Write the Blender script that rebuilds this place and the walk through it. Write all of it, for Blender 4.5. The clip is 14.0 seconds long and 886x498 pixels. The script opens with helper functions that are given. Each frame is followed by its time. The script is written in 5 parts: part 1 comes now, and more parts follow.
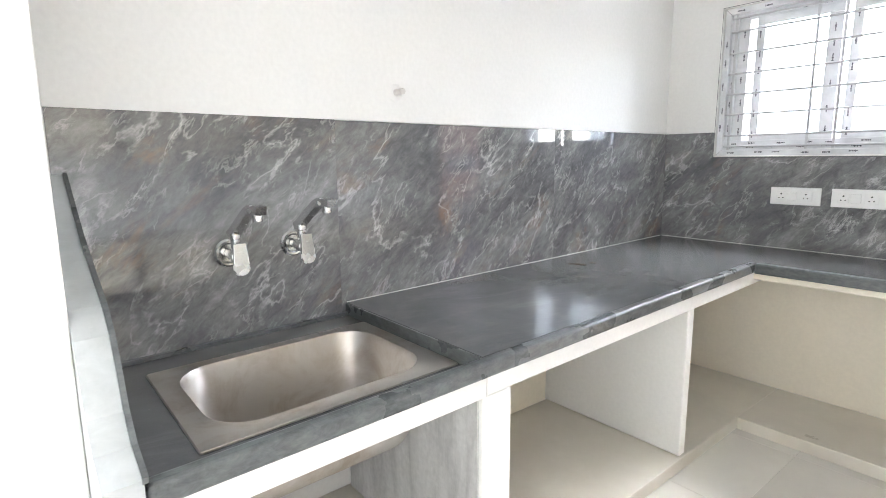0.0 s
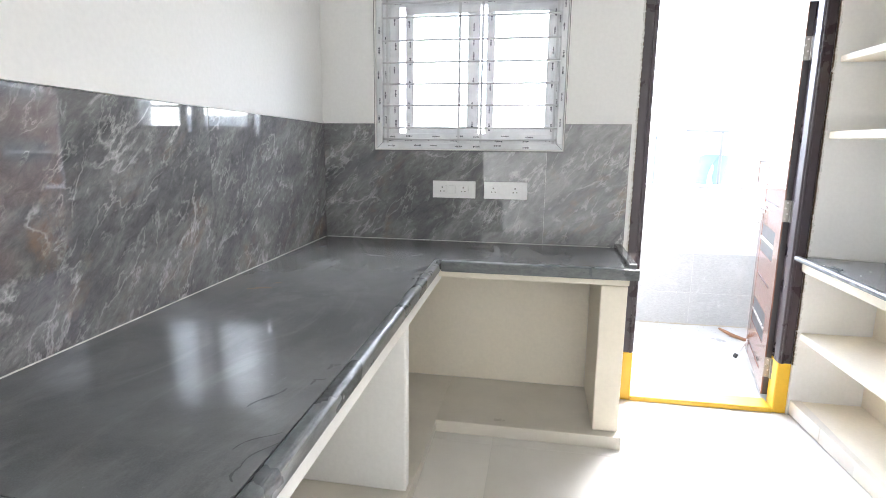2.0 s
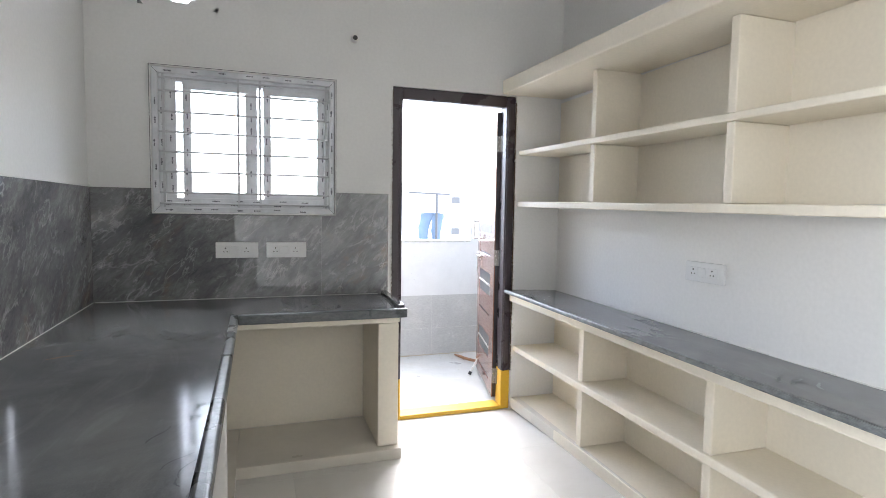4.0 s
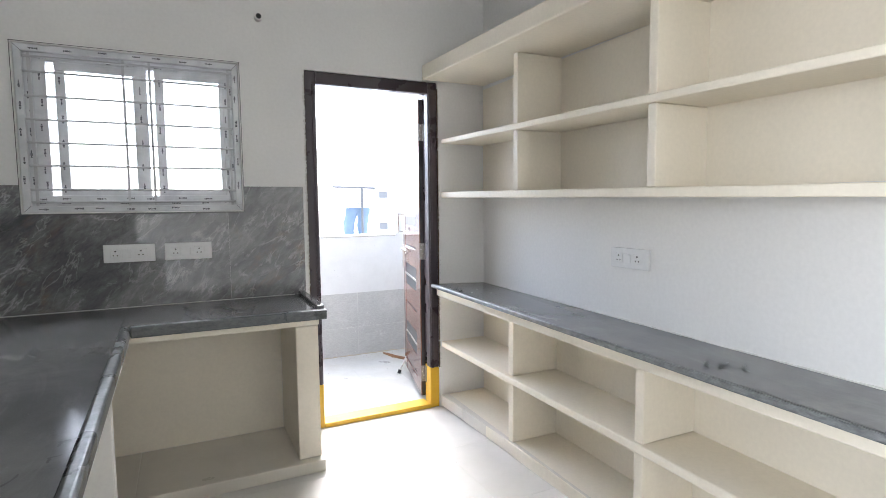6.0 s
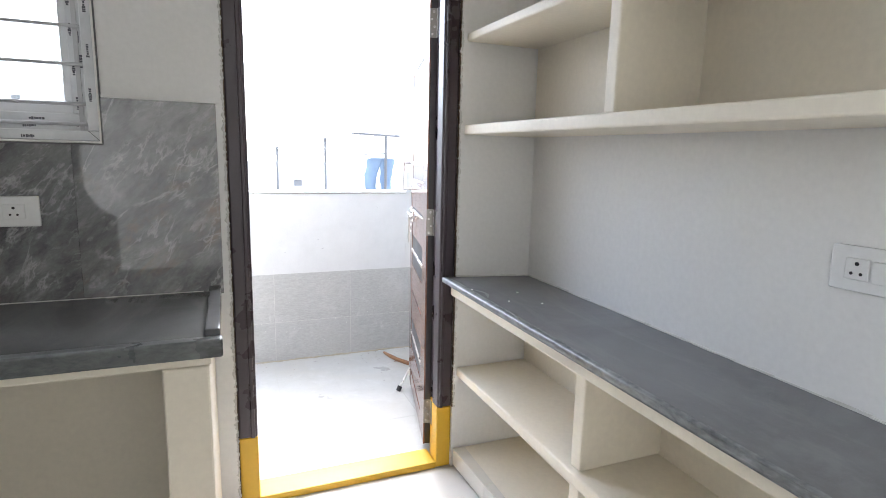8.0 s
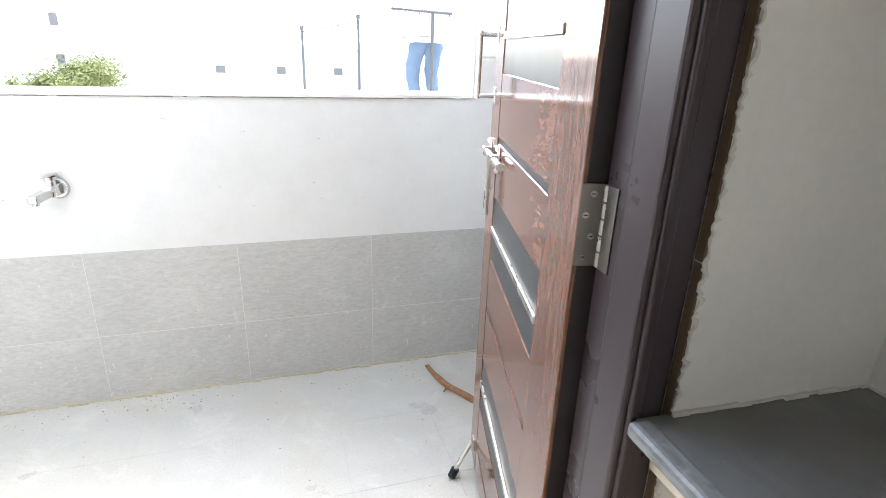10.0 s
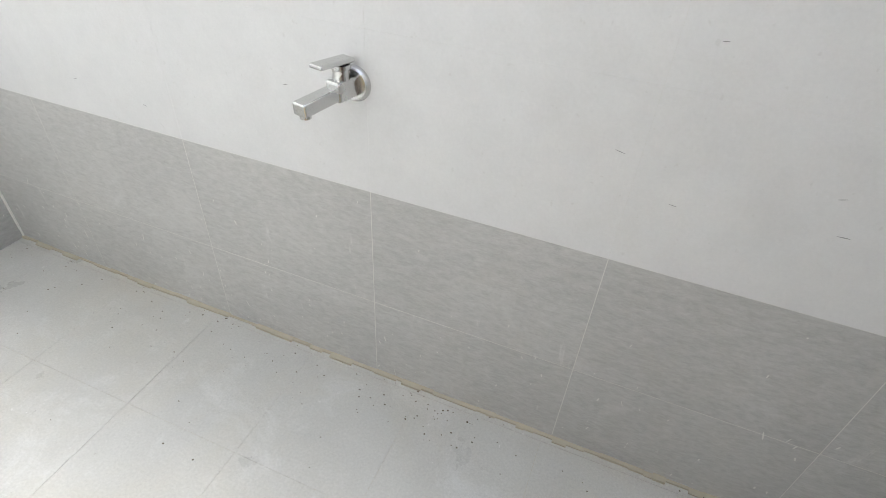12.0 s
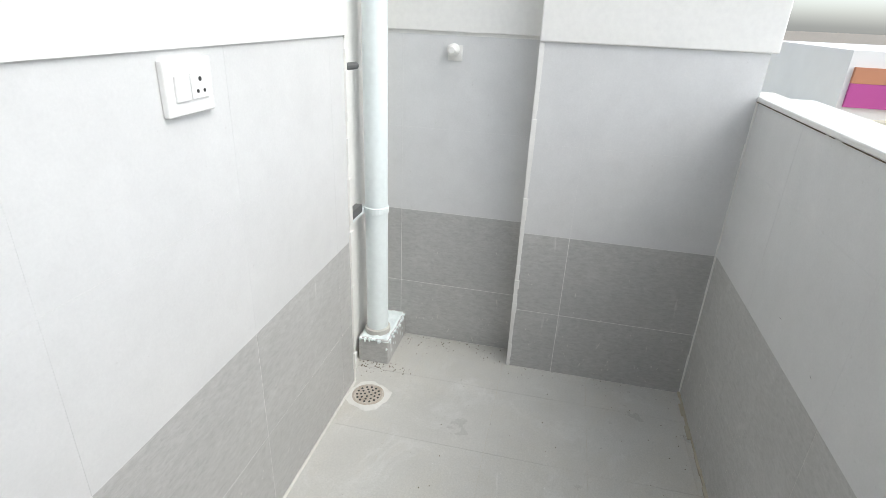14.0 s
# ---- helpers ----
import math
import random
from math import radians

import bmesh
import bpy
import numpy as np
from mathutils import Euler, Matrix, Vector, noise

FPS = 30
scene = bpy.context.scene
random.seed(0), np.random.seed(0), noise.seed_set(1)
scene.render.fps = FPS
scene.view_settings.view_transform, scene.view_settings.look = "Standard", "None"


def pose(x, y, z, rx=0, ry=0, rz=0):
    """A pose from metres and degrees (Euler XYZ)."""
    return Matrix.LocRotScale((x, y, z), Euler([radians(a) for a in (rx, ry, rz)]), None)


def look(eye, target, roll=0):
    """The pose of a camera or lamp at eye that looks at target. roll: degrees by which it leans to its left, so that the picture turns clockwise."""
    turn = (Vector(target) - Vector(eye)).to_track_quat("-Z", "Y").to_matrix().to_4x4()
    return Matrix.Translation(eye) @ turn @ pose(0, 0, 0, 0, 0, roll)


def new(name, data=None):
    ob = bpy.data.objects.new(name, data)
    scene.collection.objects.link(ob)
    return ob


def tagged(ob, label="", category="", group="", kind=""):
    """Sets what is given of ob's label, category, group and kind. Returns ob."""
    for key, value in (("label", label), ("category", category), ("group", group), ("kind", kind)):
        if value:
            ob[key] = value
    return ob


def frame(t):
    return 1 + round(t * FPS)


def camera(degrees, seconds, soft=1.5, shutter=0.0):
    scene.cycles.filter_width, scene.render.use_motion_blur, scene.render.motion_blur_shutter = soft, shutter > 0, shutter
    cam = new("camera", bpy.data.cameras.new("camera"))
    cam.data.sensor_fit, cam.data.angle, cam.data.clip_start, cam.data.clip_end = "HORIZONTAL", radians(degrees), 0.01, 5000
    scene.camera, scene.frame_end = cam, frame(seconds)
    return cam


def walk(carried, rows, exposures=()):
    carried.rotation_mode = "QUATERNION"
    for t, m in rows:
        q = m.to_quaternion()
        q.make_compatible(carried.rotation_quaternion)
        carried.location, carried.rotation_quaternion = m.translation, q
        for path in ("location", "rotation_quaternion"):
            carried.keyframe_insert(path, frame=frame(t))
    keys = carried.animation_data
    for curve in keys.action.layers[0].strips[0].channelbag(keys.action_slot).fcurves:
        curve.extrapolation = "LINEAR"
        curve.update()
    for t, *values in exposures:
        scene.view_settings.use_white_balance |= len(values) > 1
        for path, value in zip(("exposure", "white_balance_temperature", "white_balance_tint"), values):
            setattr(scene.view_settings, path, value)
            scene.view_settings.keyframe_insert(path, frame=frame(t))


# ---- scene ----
EXPOSURES = [(0.0, 4.6, 5950, 11), (0.5, 4.8, 5950, 11), (1.0, 4.88, 5950, 11), (1.5, 4.78, 5950, 11), (2.0, 4.32, 5950, 11), (2.5, 4.1, 5950, 11), (3.0, 3.7, 5950, 11),
             (4.0, 3.45, 5950, 11), (7.0, 3.42, 5950, 11), (9.5, 3.12, 6250, 9), (11.0, 2.86, 6400, 7), (11.5, 2.58, 6450, 7), (12.0, 2.3, 6450, 7), (12.5, 2.06, 6400, 6), (13.4, 1.64, 6400, 6), (14.0, 1.24, 6400, 6)]
cam = camera(79.0, 14.0, soft=0.8)
PATH = [
    (0, (1.74, -3.186, 1.318), (0.21, -1.94, 0.987), -0.4),
    (0.5, (1.541, -3.08, 1.32), (0.252, -1.592, 0.967), -0.2),
    (1, (1.371, -2.997, 1.325), (0.361, -1.311, 0.954), -0.2),
    (1.5, (1.266, -2.84, 1.316), (0.565, -1.005, 0.939), -0.1),
    (2, (1.176, -2.843, 1.312), (0.834, -0.905, 0.955), 0.7),
    (2.5, (1.092, -2.904, 1.325), (1.064, -0.93, 1.005), 1.2),
    (3, (1.028, -2.993, 1.333), (1.27, -1.025, 1.071), 1.3),
    (3.5, (0.994, -3.123, 1.35), (1.431, -1.181, 1.153), 1.3),
    (4, (0.889, -3.296, 1.356), (1.515, -1.402, 1.215), 0.9),
    (4.2, (0.835, -3.345, 1.362), (1.53, -1.475, 1.225), 0.6),
    (5.1, (0.76, -3.43, 1.352), (1.57, -1.606, 1.19), 0.2),
    (6.3, (1.077, -3.01, 1.33), (1.956, -1.222, 1.166), -0.5),
    (6.5, (1.124, -2.909, 1.315), (1.994, -1.117, 1.136), 0.1),
    (7, (1.267, -2.605, 1.309), (2.103, -0.802, 1.079), 0.3),
    (7.2, (1.365, -2.484, 1.302), (2.17, -0.669, 1.06), 0.4),
    (9.3, (1.886, -0.958, 1.265), (2.54, 0.856, 0.73), 1.7),
    (9.5, (1.941, -0.805, 1.243), (2.56, 1.009, 0.672), 1.5),
    (10, (2.039, -0.436, 1.24), (2.611, 1.348, 0.541), 2.1),
    (10.5, (2.052, -0.069, 1.204), (2.575, 1.667, 0.359), 2.8),
    (11, (2.057, 0.215, 1.19), (2.399, 1.879, 0.135), 3.2),
    (11.5, (2.053, 0.462, 1.181), (2.011, 2.057, -0.025), 3.1),
    (12, (1.864, 0.675, 1.169), (1.333, 2.139, -0.087), 3.9),
    (12.5, (1.719, 0.804, 1.176), (0.629, 1.908, -0.086), 2.0),
    (13, (1.647, 0.877, 1.202), (0.154, 1.474, 0.012), 0.4),
    (13.5, (1.706, 0.9, 1.224), (-0.048, 0.999, 0.268), 0.3),
    (14, (1.884, 0.927, 1.279), (0.094, 0.55, 0.469), 2.5),
]
walk(cam, [(t, look(eye, target, roll)) for t, eye, target, roll in PATH], EXPOSURES)

# ---- world, sun, large lights ----
world = bpy.data.worlds.new("sky")
scene.world = world
world.use_nodes = True
wn = world.node_tree.nodes
wl = world.node_tree.links
sky = wn.new("ShaderNodeTexSky")
sky.sky_type = "NISHITA"
sky.sun_disc = False
sky.sun_elevation = radians(46)
sky.sun_rotation = radians(18)
sky.air_density = 0.8
sky.dust_density = 2.2
sky.ozone_density = 1.0
wn["Background"].inputs["Strength"].default_value = 0.15
haze = wn.new("ShaderNodeHueSaturation")     # thin white cloud over the whole sky
haze.inputs["Saturation"].default_value = 0.5
wl.new(sky.outputs[0], haze.inputs["Color"])
wl.new(haze.outputs[0], wn["Background"].inputs["Color"])

sun = new("sun", bpy.data.lights.new("sun", "SUN"))
sun.data.energy = 0.62
sun.data.angle = radians(40)
sun.data.color = (1.0, 0.975, 0.945)
sun.matrix_world = look((0, 0, 10), (-0.34, -0.57, 9.0))

# added fill lamp, unseen behind the walk, that brightens the kitchen from the south-west
back = new("window_daylight", bpy.data.lights.new("window_daylight", "AREA"))
back.data.shape = "RECTANGLE"
back.data.size, back.data.size_y = 1.9, 1.4
back.data.energy = 17
back.data.color = (1.0, 0.985, 0.97)
back.matrix_world = look((-1.98, -4.9, 1.55), (0, -4.9, 1.5))

# ---- helpers for building ----
ORIGIN = {}


def thing(name, loc=(0, 0, 0), label="", category="", group="", kind=""):
    """An empty at the base of a thing."""
    ob = new(name)
    ob.location = loc
    ob.empty_display_size = 0.05
    ORIGIN[ob.name] = Vector(loc)
    return tagged(ob, label, category, group, kind)


def mesh_of(name, bm, material, smooth=False):
    me = bpy.data.meshes.new(name)
    bm.normal_update()
    bm.to_mesh(me)
    bm.free()
    for m in (material if isinstance(material, (list, tuple)) else (material,)):
        me.materials.append(m)
    if smooth:
        for p in me.polygons:
            p.use_smooth = True
        me.set_sharp_from_angle(angle=radians(40))
    return me


def part(name, bm, material, parent=None, label="", smooth=False):
    """One mesh part under a thing; the bmesh is in world coordinates."""
    org = ORIGIN.get(parent.name, Vector()) if parent else Vector()
    bmesh.ops.translate(bm, verts=bm.verts, vec=-org)
    ob = new(name, mesh_of(name, bm, material, smooth))
    if parent:
        ob.parent = parent
    ORIGIN[ob.name] = org
    if label:
        tagged(ob, label)
    return ob


def solid(name, bm, material, label="", category="", group="", kind="", smooth=False):
    """A thing of one mesh, its origin at its base."""
    co = [v.co for v in bm.verts]
    base = Vector((sum(c.x for c in co) / len(co), sum(c.y for c in co) / len(co), min(c.z for c in co)))
    bmesh.ops.translate(bm, verts=bm.verts, vec=-base)
    ob = new(name, mesh_of(name, bm, material, smooth))
    ob.location = base
    ORIGIN[ob.name] = base
    return tagged(ob, label, category, group, kind)


def structure(name, bm, material, label):
    ob = new(name, mesh_of(name, bm, material))
    ORIGIN[ob.name] = Vector()
    return tagged(ob, label, kind="structure")


def add_box(bm, x0, x1, y0, y1, z0, z1, bevel=0.0, seg=2, turn=None):
    vs = [bm.verts.new((x, y, z)) for z in (z0, z1) for y in (y0, y1) for x in (x0, x1)]
    fs = [bm.faces.new([vs[i] for i in f]) for f in ((0, 2, 3, 1), (4, 5, 7, 6), (0, 1, 5, 4), (2, 6, 7, 3), (0, 4, 6, 2), (1, 3, 7, 5))]
    if bevel:
        es = list({e for f in fs for e in f.edges})
        got = bmesh.ops.bevel(bm, geom=es, offset=bevel, segments=seg, profile=0.5, affect="EDGES")
        vs = list({v for f in got["faces"] for v in f.verts} | {v for v in vs if v.is_valid})
    if turn is not None:
        bmesh.ops.transform(bm, matrix=turn, verts=vs)
    return vs


def box(x0, x1, y0, y1, z0, z1, bevel=0.0, seg=2, turn=None):
    bm = bmesh.new()
    add_box(bm, x0, x1, y0, y1, z0, z1, bevel, seg, turn)
    return bm


def add_rod(bm, a, b, r, n=12, r2=None, cap=True):
    a, b = Vector(a), Vector(b)
    d = b - a
    m = Matrix.Translation((a + b) / 2) @ d.to_track_quat("Z", "Y").to_matrix().to_4x4()
    got = bmesh.ops.create_cone(bm, cap_ends=cap, segments=n, radius1=r, radius2=r if r2 is None else r2, depth=d.length, matrix=m)
    return got["verts"]


def rod(a, b, r, n=12, r2=None):
    bm = bmesh.new()
    add_rod(bm, a, b, r, n, r2)
    return bm


def lathe(profile, n=24, m=Matrix()):
    """A turned body: pairs of radius and height along z, then placed by m."""
    bm = bmesh.new()
    rings = [[bm.verts.new((r * math.cos(2 * math.pi * i / n), r * math.sin(2 * math.pi * i / n), z)) for i in range(n)] for r, z in profile]
    for a, b in zip(rings, rings[1:]):
        for i in range(n):
            bm.faces.new((a[i], a[(i + 1) % n], b[(i + 1) % n], b[i]))
    bm.faces.new(list(reversed(rings[0])))
    bm.faces.new(rings[-1])
    bmesh.ops.transform(bm, matrix=m, verts=bm.verts)
    return bm


def sweep(points, width, height, m=Matrix()):
    """A bar of rectangular section along points in the xz plane, width across y."""
    bm = bmesh.new()
    rings = []
    for i, (x, z) in enumerate(points):
        a, b = points[max(i - 1, 0)], points[min(i + 1, len(points) - 1)]
        d = Vector((b[0] - a[0], 0, b[1] - a[1])).normalized()
        nrm = Vector((-d.z, 0, d.x)) * height / 2
        c = Vector((x, 0, z))
        w = Vector((0, width / 2, 0))
        rings.append([bm.verts.new(p) for p in (c - w - nrm, c + w - nrm, c + w + nrm, c - w + nrm)])
    for a, b in zip(rings, rings[1:]):
        for i in range(4):
            bm.faces.new((a[i], a[(i + 1) % 4], b[(i + 1) % 4], b[i]))
    bm.faces.new(list(reversed(rings[0])))
    bm.faces.new(rings[-1])
    bmesh.ops.transform(bm, matrix=m, verts=bm.verts)
    bmesh.ops.recalc_face_normals(bm, faces=bm.faces)
    return bm


# ---- materials ----
class Mat:
    """A node material on a Principled shader, with a few shorthands."""

    def __init__(self, name, color, rough=0.5, metal=0.0, spec=0.5):
        self.m = bpy.data.materials.new(name)
        self.m.use_nodes = True
        self.n, self.l = self.m.node_tree.nodes, self.m.node_tree.links
        self.p = self.n["Principled BSDF"]
        self.p.inputs["Base Color"].default_value = (*color, 1)
        self.p.inputs["Roughness"].default_value = rough
        self.p.inputs["Metallic"].default_value = metal
        self.p.inputs["Specular IOR Level"].default_value = spec
        self.tc = self.n.new("ShaderNodeTexCoord").outputs["Object"]

    def shifted(self, amount=10.0):
        """Coordinates moved by the object's own random number, so that pieces differ."""
        info = self.n.new("ShaderNodeObjectInfo")
        mul = self.n.new("ShaderNodeMath")
        mul.operation = "MULTIPLY"
        mul.inputs[1].default_value = amount
        self.l.new(info.outputs["Random"], mul.inputs[0])
        add = self.n.new("ShaderNodeVectorMath")
        add.operation = "ADD"
        self.l.new(self.tc, add.inputs[0])
        self.l.new(mul.outputs[0], add.inputs[1])
        self.tc = add.outputs[0]
        return self

    def stretch(self, x, y, z, turn=(0, 0, 0)):
        mp = self.n.new("ShaderNodeMapping")
        mp.inputs["Scale"].default_value = (x, y, z)
        mp.inputs["Rotation"].default_value = turn
        self.l.new(self.tc, mp.inputs["Vector"])
        return mp.outputs[0]

    def noise(self, scale, detail=4.0, rough=0.55, distort=0.0, co=None):
        t = self.n.new("ShaderNodeTexNoise")
        t.inputs["Scale"].default_value = scale
        t.inputs["Detail"].default_value = detail
        t.inputs["Roughness"].default_value = rough
        t.inputs["Distortion"].default_value = distort
        self.l.new(co if co is not None else self.tc, t.inputs["Vector"])
        return t.outputs["Fac"]

    def ramp(self, fac, *stops):
        r = self.n.new("ShaderNodeValToRGB")
        el = r.color_ramp.elements
        while len(el) < len(stops):
            el.new(0.5)
        for e, (pos, c) in zip(el, stops):
            e.position = pos
            e.color = (*c, 1) if isinstance(c, tuple) else (c, c, c, 1)
        self.l.new(fac, r.inputs[0])
        return r.outputs[0]

    def mix(self, fac, a, b, mode="MIX"):
        x = self.n.new("ShaderNodeMix")
        x.data_type = "RGBA"
        x.blend_type = mode
        if isinstance(fac, float):
            x.inputs[0].default_value = fac
        else:
            self.l.new(fac, x.inputs[0])
        for sock, v in ((x.inputs[6], a), (x.inputs[7], b)):
            if isinstance(v, tuple):
                sock.default_value = (*v, 1)
            else:
                self.l.new(v, sock)
        return x.outputs[2]

    def color(self, out):
        self.l.new(out, self.p.inputs["Base Color"])
        return self

    def rough(self, out):
        self.l.new(out, self.p.inputs["Roughness"])
        return self

    def bump(self, out, strength=0.2, dist=0.002):
        b = self.n.new("ShaderNodeBump")
        b.inputs["Strength"].default_value = strength
        b.inputs["Distance"].default_value = dist
        self.l.new(out, b.inputs["Height"])
        self.l.new(b.outputs[0], self.p.inputs["Normal"])
        return self


def paint(name, c, rough=0.6, dirt=0.06, bump=0.12):
    a = Mat(name, c, rough)
    lo = tuple(v * (1 - dirt) for v in c)
    big = a.ramp(a.noise(1.3, 6, 0.6), (0.2, lo), (0.8, c))
    fine = a.ramp(a.noise(60, 3), (0.3, 0.95), (0.7, 1.0))
    a.color(a.mix(1.0, big, fine, "MULTIPLY"))
    a.rough(a.ramp(a.noise(7, 4), (0.1, rough * 0.88), (0.9, min(1, rough * 1.12))))
    a.bump(a.noise(45, 6, 0.6), bump, 0.002)
    return a.m


def marble_tile():
    """Polished grey marble-look tile: smoky mottling, crackled white veins on the slant, rusty patches along some of them."""
    a = Mat("grey_marble_tile", (0.12, 0.12, 0.12), 0.05, 0.0, 0.85)
    info = a.n.new("ShaderNodeObjectInfo")
    sep = a.n.new("ShaderNodeSeparateXYZ")
    a.l.new(a.tc, sep.inputs[0])

    def math_node(op, x, y):
        n = a.n.new("ShaderNodeMath")
        n.operation = op
        for sock, v in zip(n.inputs, (x, y)):
            if isinstance(v, (int, float)):
                sock.default_value = v
            else:
                a.l.new(v, sock)
        return n.outputs[0]

    # run along the wall, height, and a number for each tile
    comb = a.n.new("ShaderNodeCombineXYZ")
    a.l.new(math_node("ADD", sep.outputs[0], sep.outputs[1]), comb.inputs[0])
    a.l.new(sep.outputs[2], comb.inputs[1])
    a.l.new(math_node("MULTIPLY", info.outputs["Random"], 13.0), comb.inputs[2])
    a.tc = comb.outputs[0]
    plain = a.tc
    a.tc = a.stretch(1, 1, 1, (0, 0, radians(-40)))
    slant = a.stretch(0.62, 1.35, 1.0)
    a.tc = plain
    a.tc = a.stretch(1, 1, 1, (0, 0, radians(-62)))
    steep = a.stretch(0.55, 1.5, 1.0)
    a.tc = plain
    smoke = a.ramp(a.noise(3.2, 12, 0.70, 0.5, slant), (0.30, (0.080, 0.082, 0.085)), (0.45, (0.135, 0.136, 0.138)), (0.57, (0.205, 0.204, 0.202)), (0.74, (0.33, 0.327, 0.318)))
    mottle = a.ramp(a.noise(26, 9, 0.74, 0.5, slant), (0.30, 0.62), (0.70, 1.38))
    base = a.mix(1.0, smoke, mottle, "MULTIPLY")
    rusty = a.mix(1.0, a.ramp(a.noise(2.6, 9, 0.68, 0.9, slant), (0.55, 0.0), (0.68, 1.0)), a.ramp(a.noise(7, 8, 0.7), (0.40, 0.0), (0.62, 0.75)), "MULTIPLY")
    base = a.mix(rusty, base, (0.27, 0.175, 0.115))

    def ridge(scale, width, co, strength, detail=6.0):
        return a.ramp(a.noise(scale, detail, 0.58, 0.2, co), (0.5 - width, 0.0), (0.5, strength), (0.5 + width, 0.0))

    big = a.mix(1.0, ridge(2.4, 0.014, slant, 0.50), a.ramp(a.noise(4.5, 6, 0.65), (0.46, 0.0), (0.56, 1.0)), "MULTIPLY")
    mid = a.mix(1.0, ridge(6.0, 0.020, steep, 0.42), a.ramp(a.noise(6.0, 6, 0.65, 0.0, slant), (0.48, 0.0), (0.58, 1.0)), "MULTIPLY")
    fine = a.mix(1.0, ridge(15, 0.032, slant, 0.42), a.ramp(a.noise(8.0, 6, 0.65, 0.0, steep), (0.50, 0.0), (0.62, 1.0)), "MULTIPLY")
    veins = a.mix(1.0, a.mix(1.0, big, mid, "ADD"), fine, "ADD")
    a.color(a.mix(veins, base, (0.60, 0.59, 0.575)))
    a.rough(a.ramp(a.noise(3, 4), (0.3, 0.03), (0.7, 0.06)))
    return a.m


def granite(name, least, most):
    a = Mat(name, (0.03, 0.03, 0.032), 0.2, 0.0, 0.38)
    speck = a.ramp(a.noise(320, 2, 0.6), (0.35, (0.014, 0.015, 0.016)), (0.72, (0.045, 0.053, 0.056)))
    dust = a.ramp(a.noise(2.4, 6, 0.6, 0.5), (0.3, least), (0.7, most))
    smear = a.ramp(a.noise(5, 7, 0.7, 1.5, a.stretch(1, 0.25, 1, (0, 0, 0.5))), (0.5, 0.0), (0.62, 0.14))
    d = a.mix(1.0, dust, smear, "ADD")
    fleck = a.ramp(a.noise(85, 4, 0.7), (0.66, 0.0), (0.76, 0.25))
    a.color(a.mix(fleck, a.mix(d, speck, (0.198, 0.202, 0.203)), (0.4, 0.4, 0.39)))
    a.rough(a.ramp(a.noise(4, 5, 0.6), (0.35, 0.07), (0.65, 0.17)))
    a.bump(a.noise(90, 3), 0.03, 0.001)
    return a.m


def stone_tile(name, lo, hi, rough, scale=9.0, bump=0.12, marks=True):
    a = Mat(name, hi, rough).shifted(9.0)
    co = a.stretch(1.0, 1.0, 2.2)
    cloud = a.ramp(a.noise(scale, 8, 0.68, 0.4, co), (0.2, lo), (0.85, hi))
    big = a.ramp(a.noise(1.6, 4), (0.3, 0.9), (0.7, 1.05))
    c = a.mix(1.0, cloud, big, "MULTIPLY")
    if marks:
        m = a.ramp(a.noise(14, 5, 0.75, 0.6, a.stretch(1, 1, 0.35)), (0.70, 0.0), (0.78, 0.45))
        c = a.mix(m, c, tuple(min(0.8, v * 1.9) for v in hi))
    a.color(c)
    a.rough(a.ramp(a.noise(6, 4), (0.1, rough * 0.85), (0.9, rough * 1.15)))
    a.bump(a.noise(160, 5, 0.7), bump, 0.001)
    return a.m


def wood(name, lo, hi, rough=0.3, along=(9, 9, 0.9)):
    """Veneer with flame figure: contour bands of a slow noise drawn out along the grain, fine pores and rubbed dust."""
    a = Mat(name, hi, rough).shifted(5.0)
    co = a.stretch(*along)
    slow = a.noise(0.75, 4, 0.5, 0.9, co)
    mul = a.n.new("ShaderNodeMath")
    mul.operation = "MULTIPLY"
    mul.inputs[1].default_value = 150.0
    a.l.new(slow, mul.inputs[0])
    sine = a.n.new("ShaderNodeMath")
    sine.operation = "SINE"
    a.l.new(mul.outputs[0], sine.inputs[0])
    half = a.n.new("ShaderNodeMath")
    half.operation = "MULTIPLY_ADD"
    half.inputs[1].default_value = half.inputs[2].default_value = 0.5
    a.l.new(sine.outputs[0], half.inputs[0])
    g = a.noise(2.4, 9, 0.66, 1.2, co)
    mid = tuple((x + y) / 2 for x, y in zip(lo, hi))
    grain = a.ramp(g, (0.22, lo), (0.50, mid), (0.80, hi))
    figure = a.ramp(half.outputs[0], (0.0, 0.68), (0.5, 1.0), (1.0, 1.18))
    grain = a.mix(0.8, grain, a.mix(1.0, grain, figure, "MULTIPLY"))
    fine = a.ramp(a.noise(70, 5, 0.65, 0.3, a.stretch(*[0.45 * v if v > 1 else 0.13 * v for v in along])), (0.35, 0.62), (0.62, 1.08))
    rub = a.ramp(a.noise(6, 9, 0.75), (0.5, 0.0), (0.95, 0.3))
    specks = a.ramp(a.noise(48, 8, 0.78, 0.4, a.stretch(1, 1, 0.4)), (0.56, 0.0), (0.74, 0.4))
    dust = a.mix(0.6, rub, specks, "SCREEN")
    a.color(a.mix(dust, a.mix(1.0, grain, fine, "MULTIPLY"), (0.40, 0.35, 0.32)))
    a.rough(a.ramp(a.noise(12, 4), (0.3, rough * 0.7), (0.7, rough * 1.4)))
    a.bump(g, 0.05, 0.001)
    return a.m


